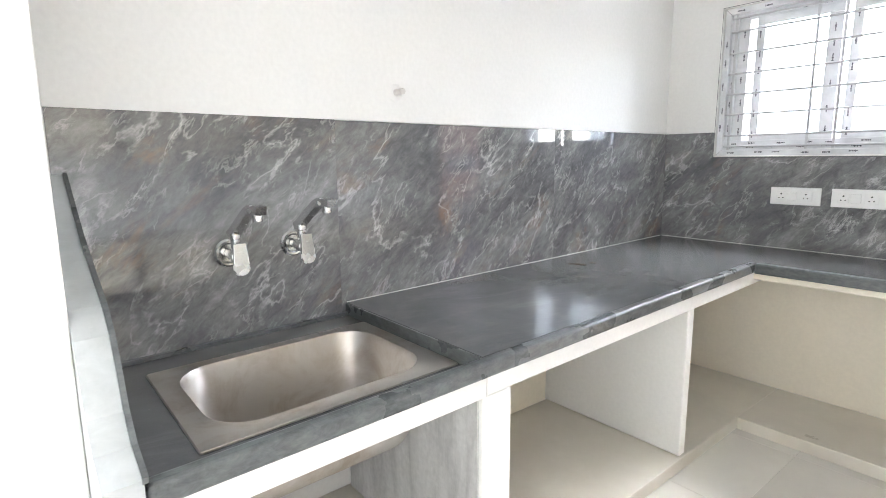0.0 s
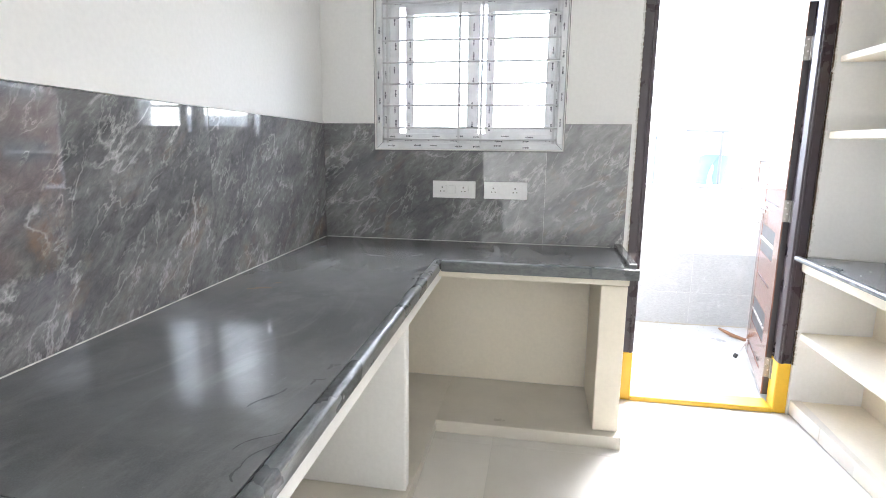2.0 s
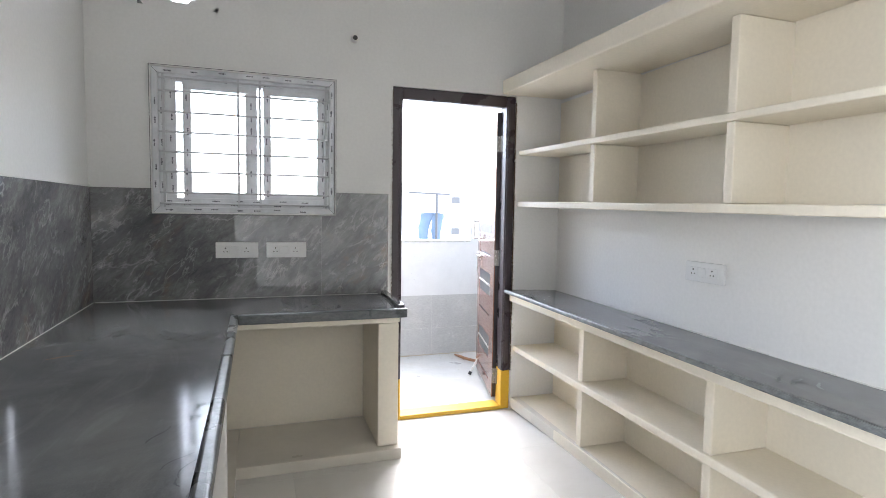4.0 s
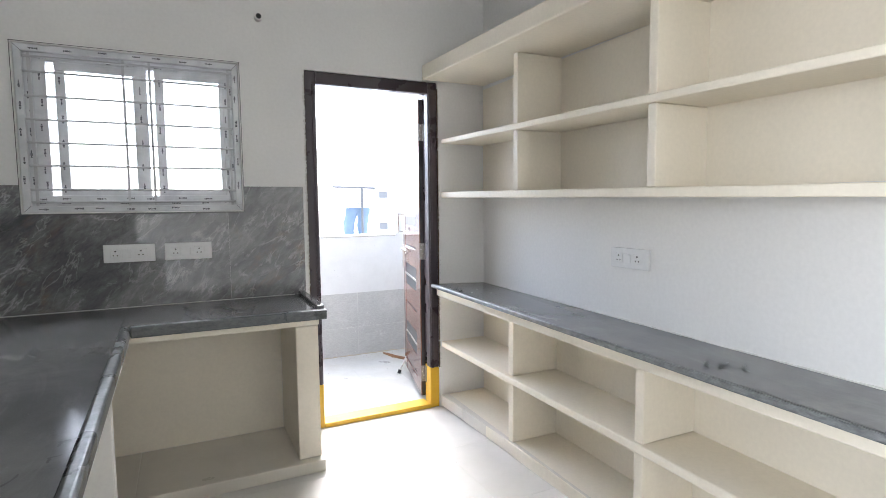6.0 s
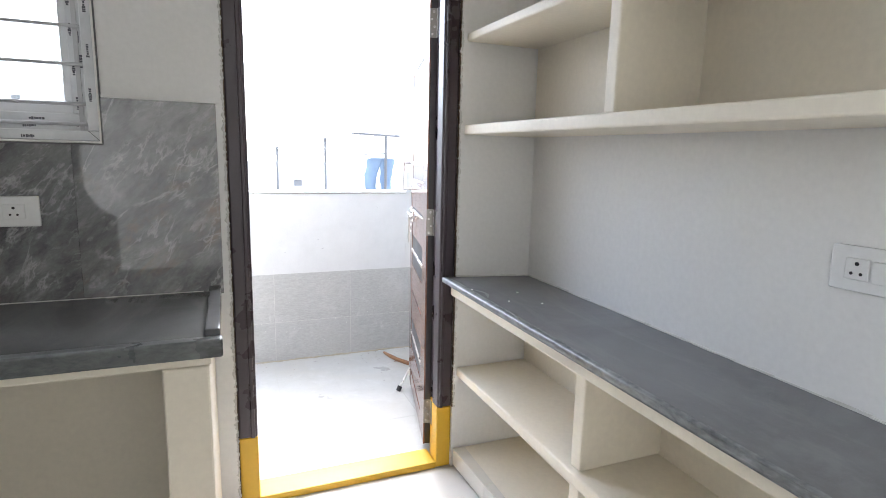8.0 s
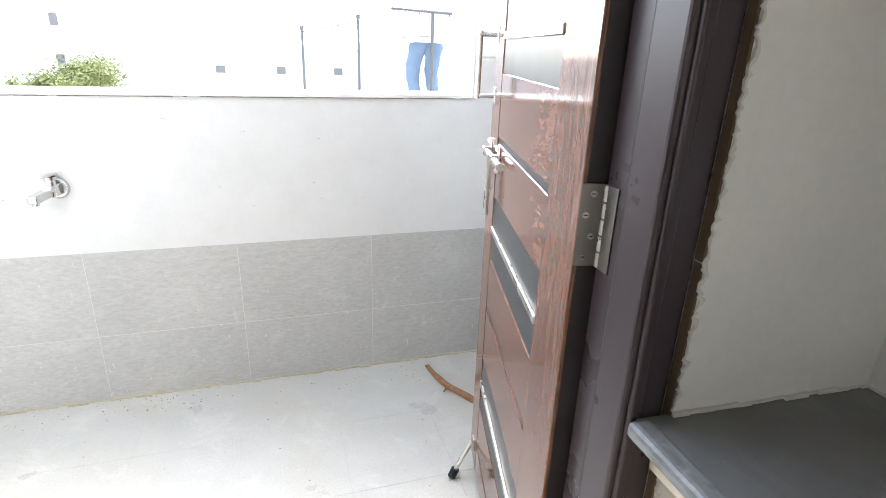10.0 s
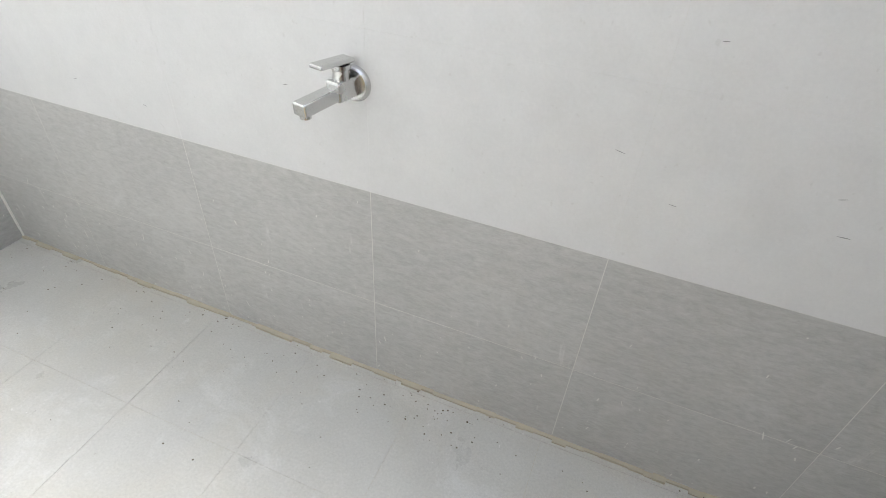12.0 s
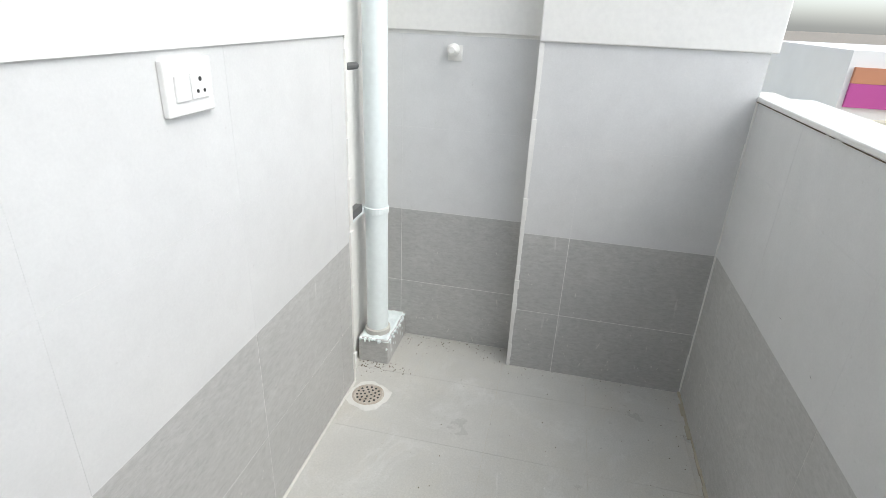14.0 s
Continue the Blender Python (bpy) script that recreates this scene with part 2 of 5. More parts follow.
def metal(name, c, rough, bump=0.0):
    a = Mat(name, c, rough, 1.0)
    a.rough(a.ramp(a.noise(25, 4), (0.3, rough * 0.7), (0.7, min(1, rough * 1.4))))
    if bump:
        a.bump(a.noise(40, 4), bump, 0.001)
    return a.m


def sink_steel():
    """Satin steel; brown patches colour in both dirt and the bowl's brownish reflection."""
    a = Mat("satin_sink_steel", (0.52, 0.49, 0.45), 0.36, 0.9)
    dirt_reflection = a.ramp(a.noise(7, 7, 0.65, 0.6), (0.45, 0.0), (0.68, 0.75))
    a.color(a.mix(dirt_reflection, (0.52, 0.495, 0.46), (0.36, 0.30, 0.24)))
    a.rough(a.ramp(a.noise(60, 3, 0.6, 0, a.stretch(1, 14, 1)), (0.3, 0.28), (0.7, 0.42)))
    return a.m


def film_pvc():
    """White window profile still in its printed protective film."""
    a = Mat("white_pvc_in_film", (0.6, 0.61, 0.62), 0.3)
    a.color(a.ramp(a.noise(5, 5, 0.6, 0.4), (0.35, (0.56, 0.57, 0.585)), (0.6, (0.74, 0.745, 0.755))))
    a.bump(a.noise(22, 5, 0.6, 0.8), 0.25, 0.003)
    return a.m


def leaves(name, lo, hi):
    a = Mat(name, hi, 0.6)
    geo = a.n.new("ShaderNodeNewGeometry")
    a.color(a.ramp(geo.outputs["Random Per Island"], (0.0, lo), (1.0, hi)))
    return a.m


def glass():
    """Thin clear pane: mostly straight through, a little mirror."""
    m = bpy.data.materials.new("clear_glass")
    m.use_nodes = True
    n, l = m.node_tree.nodes, m.node_tree.links
    clear, gloss, mixed = n.new("ShaderNodeBsdfTransparent"), n.new("ShaderNodeBsdfGlossy"), n.new("ShaderNodeMixShader")
    clear.inputs["Color"].default_value = (0.96, 0.98, 0.97, 1)
    gloss.inputs["Roughness"].default_value = 0.02
    mixed.inputs[0].default_value = 0.05
    l.new(clear.outputs[0], mixed.inputs[1])
    l.new(gloss.outputs[0], mixed.inputs[2])
    l.new(mixed.outputs[0], n["Material Output"].inputs["Surface"])
    return m


def dado_tile():
    """Grey stone-look tile with grain in short strokes, pale cement drips and rubbed patches."""
    a = Mat("grey_stone_look_tile", (0.4, 0.4, 0.39), 0.42).shifted(9.0)
    grain = a.ramp(a.noise(70, 8, 0.80, 0.3, a.stretch(0.55, 0.55, 1.5)), (0.25, (0.34, 0.337, 0.325)), (0.75, (0.53, 0.527, 0.515)))
    cloud = a.ramp(a.noise(3, 6, 0.6), (0.25, 0.93), (0.75, 1.05))
    c = a.mix(1.0, grain, cloud, "MULTIPLY")
    drips = a.ramp(a.noise(16, 5, 0.72, 0.3, a.stretch(1, 1, 0.2)), (0.64, 0.0), (0.74, 0.55))
    haze = a.ramp(a.noise(6, 8, 0.75, 0.8), (0.55, 0.0), (0.72, 0.4))
    c = a.mix(haze, c, (0.60, 0.595, 0.58))
    a.color(a.mix(drips, c, (0.70, 0.69, 0.67)))
    a.rough(a.ramp(a.noise(6, 4), (0.1, 0.36), (0.9, 0.5)))
    a.bump(a.noise(120, 7, 0.75, 0.0, a.stretch(0.6, 0.6, 1.4)), 0.5, 0.0012)
    return a.m


def pale_tile():
    """Plain pale grey wall tile with faint smudges and a few dark scuffs, laid almost without joints."""
    a = Mat("pale_wall_tile", (0.64, 0.64, 0.64), 0.3)
    a.tc = a.n.new("ShaderNodeNewGeometry").outputs["Position"]
    c = a.ramp(a.noise(9, 10, 0.75), (0.2, (0.585, 0.585, 0.58)), (0.8, (0.675, 0.675, 0.67)))
    c = a.mix(1.0, c, a.ramp(a.noise(150, 6, 0.8), (0.3, 0.955), (0.7, 1.03)), "MULTIPLY")
    speck = a.ramp(a.noise(70, 2, 0.5), (0.72, 0.0), (0.77, 0.3))
    a.color(a.mix(speck, c, (0.48, 0.47, 0.45)))
    return a.m


def floor_stone():
    """Balcony floor tile with pale cement smears and brownish dirt."""
    a = Mat("grey_balcony_floor_tile", (0.5, 0.5, 0.49), 0.4)
    a.tc = a.n.new("ShaderNodeNewGeometry").outputs["Position"]
    cloud = a.ramp(a.noise(6, 8, 0.68, 0.3), (0.2, (0.45, 0.443, 0.415)), (0.85, (0.54, 0.532, 0.50)))
    smear = a.ramp(a.noise(4.5, 9, 0.76, 0.8), (0.52, 0.0), (0.72, 0.6))
    brown = a.ramp(a.noise(2.3, 8, 0.72, 0.5), (0.45, 0.0), (0.72, 0.5))
    c = a.mix(smear, cloud, (0.65, 0.645, 0.63))
    c = a.mix(brown, c, (0.50, 0.465, 0.385))
    scratch = a.ramp(a.noise(10, 6, 0.75, 0.6, a.stretch(0.35, 1.6, 1, (0, 0, 0.6))), (0.66, 0.0), (0.72, 0.45))
    c = a.mix(scratch, c, (0.72, 0.715, 0.70))
    spots = a.ramp(a.noise(38, 4, 0.65), (0.68, 0.0), (0.74, 0.55))
    c = a.mix(spots, c, (0.74, 0.73, 0.71))
    grit = a.ramp(a.noise(170, 6, 0.8), (0.28, 0.84), (0.72, 1.10))
    pits = a.ramp(a.noise(60, 3, 0.6), (0.71, 0.0), (0.76, 0.5))
    a.color(a.mix(pits, a.mix(1.0, c, grit, "MULTIPLY"), (0.26, 0.24, 0.20)))
    a.rough(a.ramp(a.noise(5, 6, 0.6), (0.3, 0.25), (0.7, 0.5)))
    a.bump(a.noise(120, 5, 0.7), 0.1, 0.001)
    return a.m


CREAM = paint("cream_wall_paint", (0.80, 0.79, 0.765), 0.62)
SHELFPAINT = paint("cream_shelf_paint", (0.85, 0.785, 0.655), 0.55, 0.08)
WHITE = paint("white_paint", (0.80, 0.79, 0.76), 0.5)
CEIL = paint("white_ceiling_paint", (0.82, 0.81, 0.78), 0.7)
GROUT = paint("pale_cement_grout", (0.66, 0.65, 0.61), 0.85, 0.15, 0.3)
MARBLE = marble_tile()
GRANITE = granite("dusty_black_granite", 0.38, 0.78)
GRANITE_DUSTY = granite("very_dusty_black_granite", 0.62, 0.98)
# the pale streaks are the polished edge's highlights, put into its colour
SHELF_EDGE = stone_tile("granite_edge_painted_highlights", (0.07, 0.078, 0.082), (0.34, 0.35, 0.35), 0.2, 26.0, 0.15)
GRANITE_EDGE = stone_tile("rough_cut_granite_edge", (0.03, 0.035, 0.037), (0.17, 0.18, 0.18), 0.28, 26.0, 0.2)
KFLOOR = stone_tile("glossy_cream_floor_tile", (0.66, 0.635, 0.59), (0.73, 0.71, 0.665), 0.11, 3.0, 0.01, False)
PLINTH = stone_tile("cream_plinth_tile", (0.62, 0.58, 0.50), (0.72, 0.68, 0.60), 0.3, 4.0, 0.05)
DADO = dado_tile()
LIGHT = pale_tile()
BFLOOR = floor_stone()
FRAMEPAINT = paint("dark_brown_enamel", (0.055, 0.040, 0.046), 0.28, 0.15, 0.1)
YELLOW = paint("yellow_enamel", (0.78, 0.47, 0.03), 0.4, 0.12, 0.1)
WOOD = wood("reddish_brown_veneer", (0.105, 0.046, 0.032), (0.30, 0.148, 0.098), 0.10)
WOOD_PANEL = wood("reddish_brown_cross_veneer", (0.100, 0.043, 0.031), (0.29, 0.138, 0.094), 0.10, (5, 0.9, 5))
WOOD_EDGE = paint("dark_edge_band", (0.03, 0.024, 0.026), 0.3)
BAND = paint("charcoal_laminate", (0.055, 0.06, 0.063), 0.35, 0.25, 0.1)
STEEL = metal("brushed_steel", (0.62, 0.60, 0.57), 0.3, 0.05)
SINKSTEEL = sink_steel()
CHROME = metal("chrome", (0.82, 0.82, 0.83), 0.09)
TAPCHROME = metal("dusty_chrome", (0.62, 0.62, 0.61), 0.22)
HINGE = metal("dull_hinge_steel", (0.27, 0.255, 0.23), 0.34)
PVC = film_pvc()
INK = paint("dark_film_print", (0.09, 0.09, 0.11), 0.5)
GRILLE = paint("pale_grey_grille_paint", (0.55, 0.55, 0.56), 0.4)
SWITCH = paint("white_switch_plastic", (0.80, 0.80, 0.79), 0.25, 0.02, 0.02)
HOLE = paint("black_socket_hole", (0.02, 0.02, 0.02), 0.6)
PIPE = paint("pale_blue_pipe_paint", (0.77, 0.83, 0.83), 0.35, 0.06)
RUBBER = paint("black_rubber", (0.02, 0.02, 0.02), 0.7)
BARK = wood("dry_bark", (0.14, 0.05, 0.018), (0.46, 0.25, 0.12), 0.8, (30, 30, 30))
RUST = stone_tile("rusty_drain_metal", (0.24, 0.18, 0.125), (0.60, 0.575, 0.52), 0.5, 30.0, 0.2)
CEMENT = paint("rough_cement", (0.55, 0.54, 0.50), 0.9, 0.2, 0.6)
DENIM = paint("blue_denim", (0.18, 0.25, 0.345), 0.9, 0.6, 0.8)
DIRT = paint("dark_dirt", (0.13, 0.088, 0.052), 0.9, 0.5)
DUSTMARK = paint("pale_dust_mark", (0.28, 0.28, 0.28), 0.8)
HOUSE = paint("white_house_paint", (0.80, 0.79, 0.77), 0.8, 0.08)
HOUSE2 = paint("cream_house_paint", (0.76, 0.70, 0.55), 0.8, 0.1)
BEAD = paint("yellowish_cement", (0.54, 0.49, 0.38), 0.9, 0.3, 0.5)
PATCH = paint("bare_plaster", (0.72, 0.71, 0.67), 0.9, 0.25, 0.6)
MAGENTA = paint("magenta_paint", (0.45, 0.07, 0.28), 0.7, 0.1)
ORANGE = paint("terracotta_paint", (0.50, 0.22, 0.12), 0.7, 0.1)
DARKPANE = paint("dull_window_pane", (0.22, 0.22, 0.22), 0.7)
IRON = paint("grey_iron", (0.10, 0.10, 0.10), 0.5)
GROUND = paint("dusty_ground", (0.30, 0.26, 0.21), 0.9, 0.3)
LEAF = leaves("tree_leaves", (0.14, 0.17, 0.05), (0.26, 0.28, 0.09))
TRUNK = wood("tree_bark", (0.07, 0.05, 0.035), (0.20, 0.15, 0.11), 0.9)
GLASS = glass()

# ---- large structure ----
CEILZ = 2.95
TH = 0.287      # balcony face of the wall between kitchen and balcony
PARY = 1.48     # inner face of the parapet
EASTX = 2.845   # balcony's east wall
WESTX = 0.087   # face of the pier at the balcony's west end


def wall_north():
    bm = bmesh.new()
    xs = [-0.2, 0.25, 0.306, 0.345, 0.65, 1.284, 1.640, 2.478, 2.845, 3.05]
    zs = [0.0, 1.325, 2.1115, 2.12, 2.43, 2.83, CEILZ]
    for x0, x1 in zip(xs, xs[1:]):
        for z0, z1 in zip(zs, zs[1:]):
            xm, zm = (x0 + x1) / 2, (z0 + z1) / 2
            if 0.306 < xm < 1.284 and 1.325 < zm < 2.1115 or 1.640 < xm < 2.478 and zm < 2.12 or 0.25 < xm < 0.65 and 2.43 < zm < 2.83:
                continue
            add_box(bm, x0, x1, 0, 0.238 if xm < 0.345 else TH - 0.0005, z0, z1)
    # round exhaust opening, broken out by hand
    n, cx, cz, r = 40, 0.45, 2.63, 0.17
    rings = []
    for y in (0.0, 0.238):
        sq, ci = [], []
        for i in range(n):
            a = 2 * math.pi * (i + 0.5) / n
            c, s = math.cos(a), math.sin(a)
            k = 0.2 / max(abs(c), abs(s))
            rr = r + 0.006 * math.sin(i * 2.7) + 0.004 * math.sin(i * 5.3)
            sq.append(bm.verts.new((cx + k * c, y, cz + k * s)))
            ci.append(bm.verts.new((cx + rr * c, y, cz + rr * s)))
        rings.append((sq, ci))
    for i in range(n):
        j = (i + 1) % n
        (s0, c0), (s1, c1) = rings
        bm.faces.new((s0[i], c0[i], c0[j], s0[j]))
        bm.faces.new((s1[i], s1[j], c1[j], c1[i]))
        bm.faces.new((c0[i], c1[i], c1[j], c0[j]))
    return structure("wall_north", bm, CREAM, "cream painted plaster wall with a window, a doorway and a round exhaust hole")


WALL_N = wall_north()
WALL_W = structure("wall_west", box(-0.2, 0, -3.25, 0, 0, CEILZ), CREAM, "cream painted plaster wall above grey marble tiles")
structure("wall_east", box(2.815, 3.05, -6.7, 0, 0, CEILZ), CREAM, "cream painted plaster wall behind built-in shelves")
structure("wall_wing", box(0.0, 0.56, -3.25, -3.118, 0, CEILZ, 0.006), CREAM, "cream painted end of a plaster wing wall")
# unseen walls added behind the walk to hold and bounce the fill lamp's light
bm = bmesh.new()
for c in ((-6.7, -5.9, 0, CEILZ), (-3.9, -3.25, 0, CEILZ), (-5.9, -3.9, 0, 0.82), (-5.9, -3.9, 2.28, CEILZ)):
    add_box(bm, -2.2, -2.0, c[0], c[1], c[2], c[3])
structure("wall_living_west", bm, CREAM, "unseen plain cream wall with a wide opening, added round the fill lamp")
structure("wall_living_north", box(-2.2, -0.2, -3.25, -3.05, 0, CEILZ), CREAM, "unseen plain cream wall added to close the space behind the walk")
structure("wall_south", box(-2.0, 2.815, -6.7, -6.5, 0, CEILZ), CREAM, "unseen plain cream wall added to close the space behind the walk")
structure("ceiling", box(-2.2, 3.05, -6.7, TH - 0.01, CEILZ, CEILZ + 0.15), CEIL, "white painted kitchen ceiling")
FLOOR = structure("floor", box(-2.2, 3.05, -6.7, 0.12, -0.15, -0.0012), GROUT, "cream glossy tiled kitchen floor")
BALC = structure("balcony_floor", box(-0.2, 3.05, 0.12, PARY + 0.14, -0.15, -0.0010), BEAD, "grey tiled balcony floor")
PARAPET = structure("parapet", box(-0.2, 2.745, PARY + 0.0004, PARY + 0.13, -0.15, 1.07), GROUT, "balcony parapet tiled in pale and dark grey")
structure("parapet_coping", box(WESTX, 2.745, PARY - 0.004, PARY + 0.15, 1.07, 1.085, 0.004), WHITE, "white painted parapet top with a worn dark edge")
bm = bmesh.new()
rnd = random.Random(21)
x = WESTX
while x < 2.74:
    L = min(rnd.uniform(0.006, 0.05), 2.745 - x)
    if rnd.random() < 0.94:
        d = rnd.uniform(0.0002, 0.001)
        add_box(bm, x, x + L, PARY - 0.0045 - d * 0.3, PARY - 0.002, 1.0697 - d * 0.6, 1.0706 + d * 0.3)
    x += L
structure("trim_coping_edge", bm, DIRT, "chipped dark line under the parapet's top edge")
PIER_E = structure("pier_east", box(2.745, 3.05, PARY + 0.0004, PARY + 0.15, -0.15, 2.75), WHITE, "white painted corner pier with tiled foot")
BWALL_E = structure("balcony_wall_east", box(EASTX + 0.0004, 3.05, TH - 0.01, PARY + 0.0004, -0.15, 2.75), WHITE, "white balcony end wall with grey tiled foot")
bm = bmesh.new()
add_box(bm, -0.25, -0.0205, 0.24, 0.8255, -0.15, 2.75)
add_box(bm, -0.25, WESTX - 0.0005, 0.8255, PARY + 0.0004, -0.15, 2.75)
BWALL_W = structure("balcony_wall_west", bm, WHITE, "white balcony end wall with a projecting pier")


# ---- kitchen counter with the sink ----
CZ = 0.836


BAY = -2.240      # where the counter steps down to the sink


def leaned(ob):
    """The sink leg falls towards the sink, as laid, and its front runs a little out of square."""
    for o in (ob, *ob.children_recursive):
        if o.type != "MESH":
            continue
        org = ORIGIN[o.name]
        for v in o.data.vertices:
            x, y, z = v.co + org
            v.co.x += 0.0145 * max(0.0, -y - 0.485) * min(1.0, max(0.0, (x - 0.3) / 0.4))
            v.co.z += 0.0185 * y * min(1.0, max(0.0, (z - 0.2) / 0.3))


def counter_slab():
    th = thing("granite_counter", (0.4, -1.5, CZ - 0.06), "dusty black granite L-shaped counter with a rounded front edge", "counter")
    # main leg up to the lowered sink bay, and the short leg along the window wall
    bm = bmesh.new()
    add_box(bm, 0.01, 0.718, BAY, -0.012, CZ - 0.03, CZ)
    add_box(bm, 0.718, 1.595, -0.485, -0.012, CZ - 0.03, CZ)
    part("countertop", bm, GRANITE, th)
    # lowered bay round the sink, with a cut-out for the bowl
    z0, z1 = CZ - 0.070, CZ - 0.045
    for c in ((0.01, 0.19, -3.055, BAY), (0.59, 0.717, -3.055, BAY), (0.19, 0.59, -3.055, -2.90), (0.19, 0.59, -2.285, BAY)):
        part("bay_slab", box(c[0], c[1], c[2], c[3], z0, z1), GRANITE, th)
    part("bay_step", box(0.01, 0.717, BAY - 0.006, BAY, CZ - 0.069, CZ - 0.002, 0.0015), GRANITE_EDGE, th, "rough cut granite step beside the sink")
    part("back_strip", box(0.0105, 0.03, -3.055, BAY - 0.007, CZ - 0.0445, CZ - 0.032, 0.002), GRANITE_EDGE, th, "thin dark granite strip behind the sink")
    part("front_edge", box(0.718, 0.757, -3.055, -0.4855, CZ - 0.046, CZ + 0.003, 0.012, 4), GRANITE_EDGE, th, "rounded granite front edge")
    part("front_edge", box(0.757, 1.61, -0.525, -0.485, CZ - 0.045, CZ + 0.003, 0.006, 3), GRANITE_EDGE, th, "rounded granite front edge")
    part("end_lip", box(1.568, 1.605, -0.4845, -0.012, CZ - 0.03, CZ + 0.02, 0.004, 2), GRANITE, th, "raised granite lip at the open end")
    # curved side panel by the wing wall, high at the wall and low at the front
    prof = [(0.01, 1.34), (0.10, 1.285), (0.25, 1.20), (0.40, 1.135), (0.50, 1.095), (0.56, 1.05), (0.60, 0.985), (0.63, 0.925), (0.68, 0.88), (0.76, 0.855)]
    bm = bmesh.new()
    rows = []
    for y in (-3.1178, -3.058):
        rows.append(([bm.verts.new((x, y, z)) for x, z in prof], [bm.verts.new((x, y, 0.0)) for x, z in prof]))
    for (t0, l0) in rows:
        for i in range(len(prof) - 1):
            bm.faces.new((t0[i], t0[i + 1], l0[i + 1], l0[i]))
    for k in (0, 1):
        for i in range(len(prof) - 1):
            bm.faces.new((rows[0][k][i], rows[0][k][i + 1], rows[1][k][i + 1], rows[1][k][i]))
    for i in (0, -1):
        bm.faces.new((rows[0][0][i], rows[1][0][i], rows[1][1][i], rows[0][1][i]))
    bmesh.ops.recalc_face_normals(bm, faces=bm.faces)
    panel = part("side_panel", bm, SIDE, th, "curved grey stone side splash")
    part("panel_edge", sweep([(x + 0.004, z) for x, z in prof], 0.010, 0.014, Matrix.Translation((0, -3.056, 0))), GRANITE_EDGE, panel, "rough greenish cut edge of the panel")
    leaned(th)


SIDE = stone_tile("blue_grey_stone_panel", (0.40, 0.42, 0.42), (0.55, 0.57, 0.57), 0.35, 12.0, 0.1)
counter_slab()


def counter_base():
    th = thing("counter_base", (0.4, -1.5, 0), "cream plastered masonry counter base with open bays", "counter base")
    part("plinth", box(0.004, 0.735, -3.054, -0.002, 0.0, 0.06, 0.004), PLINTH, th)
    part("plinth", box(0.737, 1.585, -0.52, -0.002, 0.0, 0.06, 0.004), PLINTH, th)
    part("slab", box(0.004, 0.735, BAY, -0.002, 0.73, CZ - 0.032, 0.004), WHITE, th)
    part("slab", box(0.737, 1.58, -0.475, -0.002, 0.755, CZ - 0.032, 0.004), SHELFPAINT, th)
    part("beam", box(0.7185, 0.737, -3.054, BAY - 0.002, CZ - 0.108, CZ - 0.047, 0.003), WHITE, th)
    bm = bmesh.new()
    add_box(bm, 0.008, 1.461, -0.0055, -0.002, 0.061, 0.729)
    add_box(bm, 0.739, 1.461, -0.0055, -0.002, 0.729, 0.754)
    part("back_panel", bm, SHELFPAINT, th)
    part("back_panel", box(0.0045, 0.0075, -1.034, -0.006, 0.061, 0.729), SHELFPAINT, th)
    part("back_panel", box(0.0045, 0.0075, -2.134, -1.086, 0.061, 0.729), SHELFPAINT, th)
    pier = part("support_wall", box(0.004, 0.728, -2.25, -2.135, 0.062, 0.728, 0.006), WHITE, th)
    part("facing", box(0.02, 0.715, -2.257, -2.2505, 0.063, 0.715), STREAK, pier, "grey streaked stone facing beside the sink's bay")
    part("support_wall", box(0.004, 0.728, -1.085, -1.035, 0.062, 0.728, 0.006), WHITE, th)
    part("support_wall", box(1.462, 1.575, -0.475, -0.002, 0.062, 0.753, 0.006), SHELFPAINT, th)
    part("support_wall", box(0.004, 0.728, -3.05, -3.005, 0.062, 0.698, 0.006), WHITE, th)
    leaned(th)


def streaked():
    """Pale grey stone with upright darker streaks."""
    a = Mat("grey_streaked_stone", (0.5, 0.5, 0.49), 0.4)
    st = a.ramp(a.noise(9, 8, 0.7, 0.5, a.stretch(1, 1, 0.18)), (0.3, (0.36, 0.36, 0.355)), (0.5, (0.56, 0.555, 0.54)), (0.7, (0.68, 0.675, 0.66)))
    a.color(a.mix(1.0, st, a.ramp(a.noise(60, 4), (0.3, 0.9), (0.7, 1.05)), "MULTIPLY"))
    return a.m


STREAK = streaked()
counter_base()


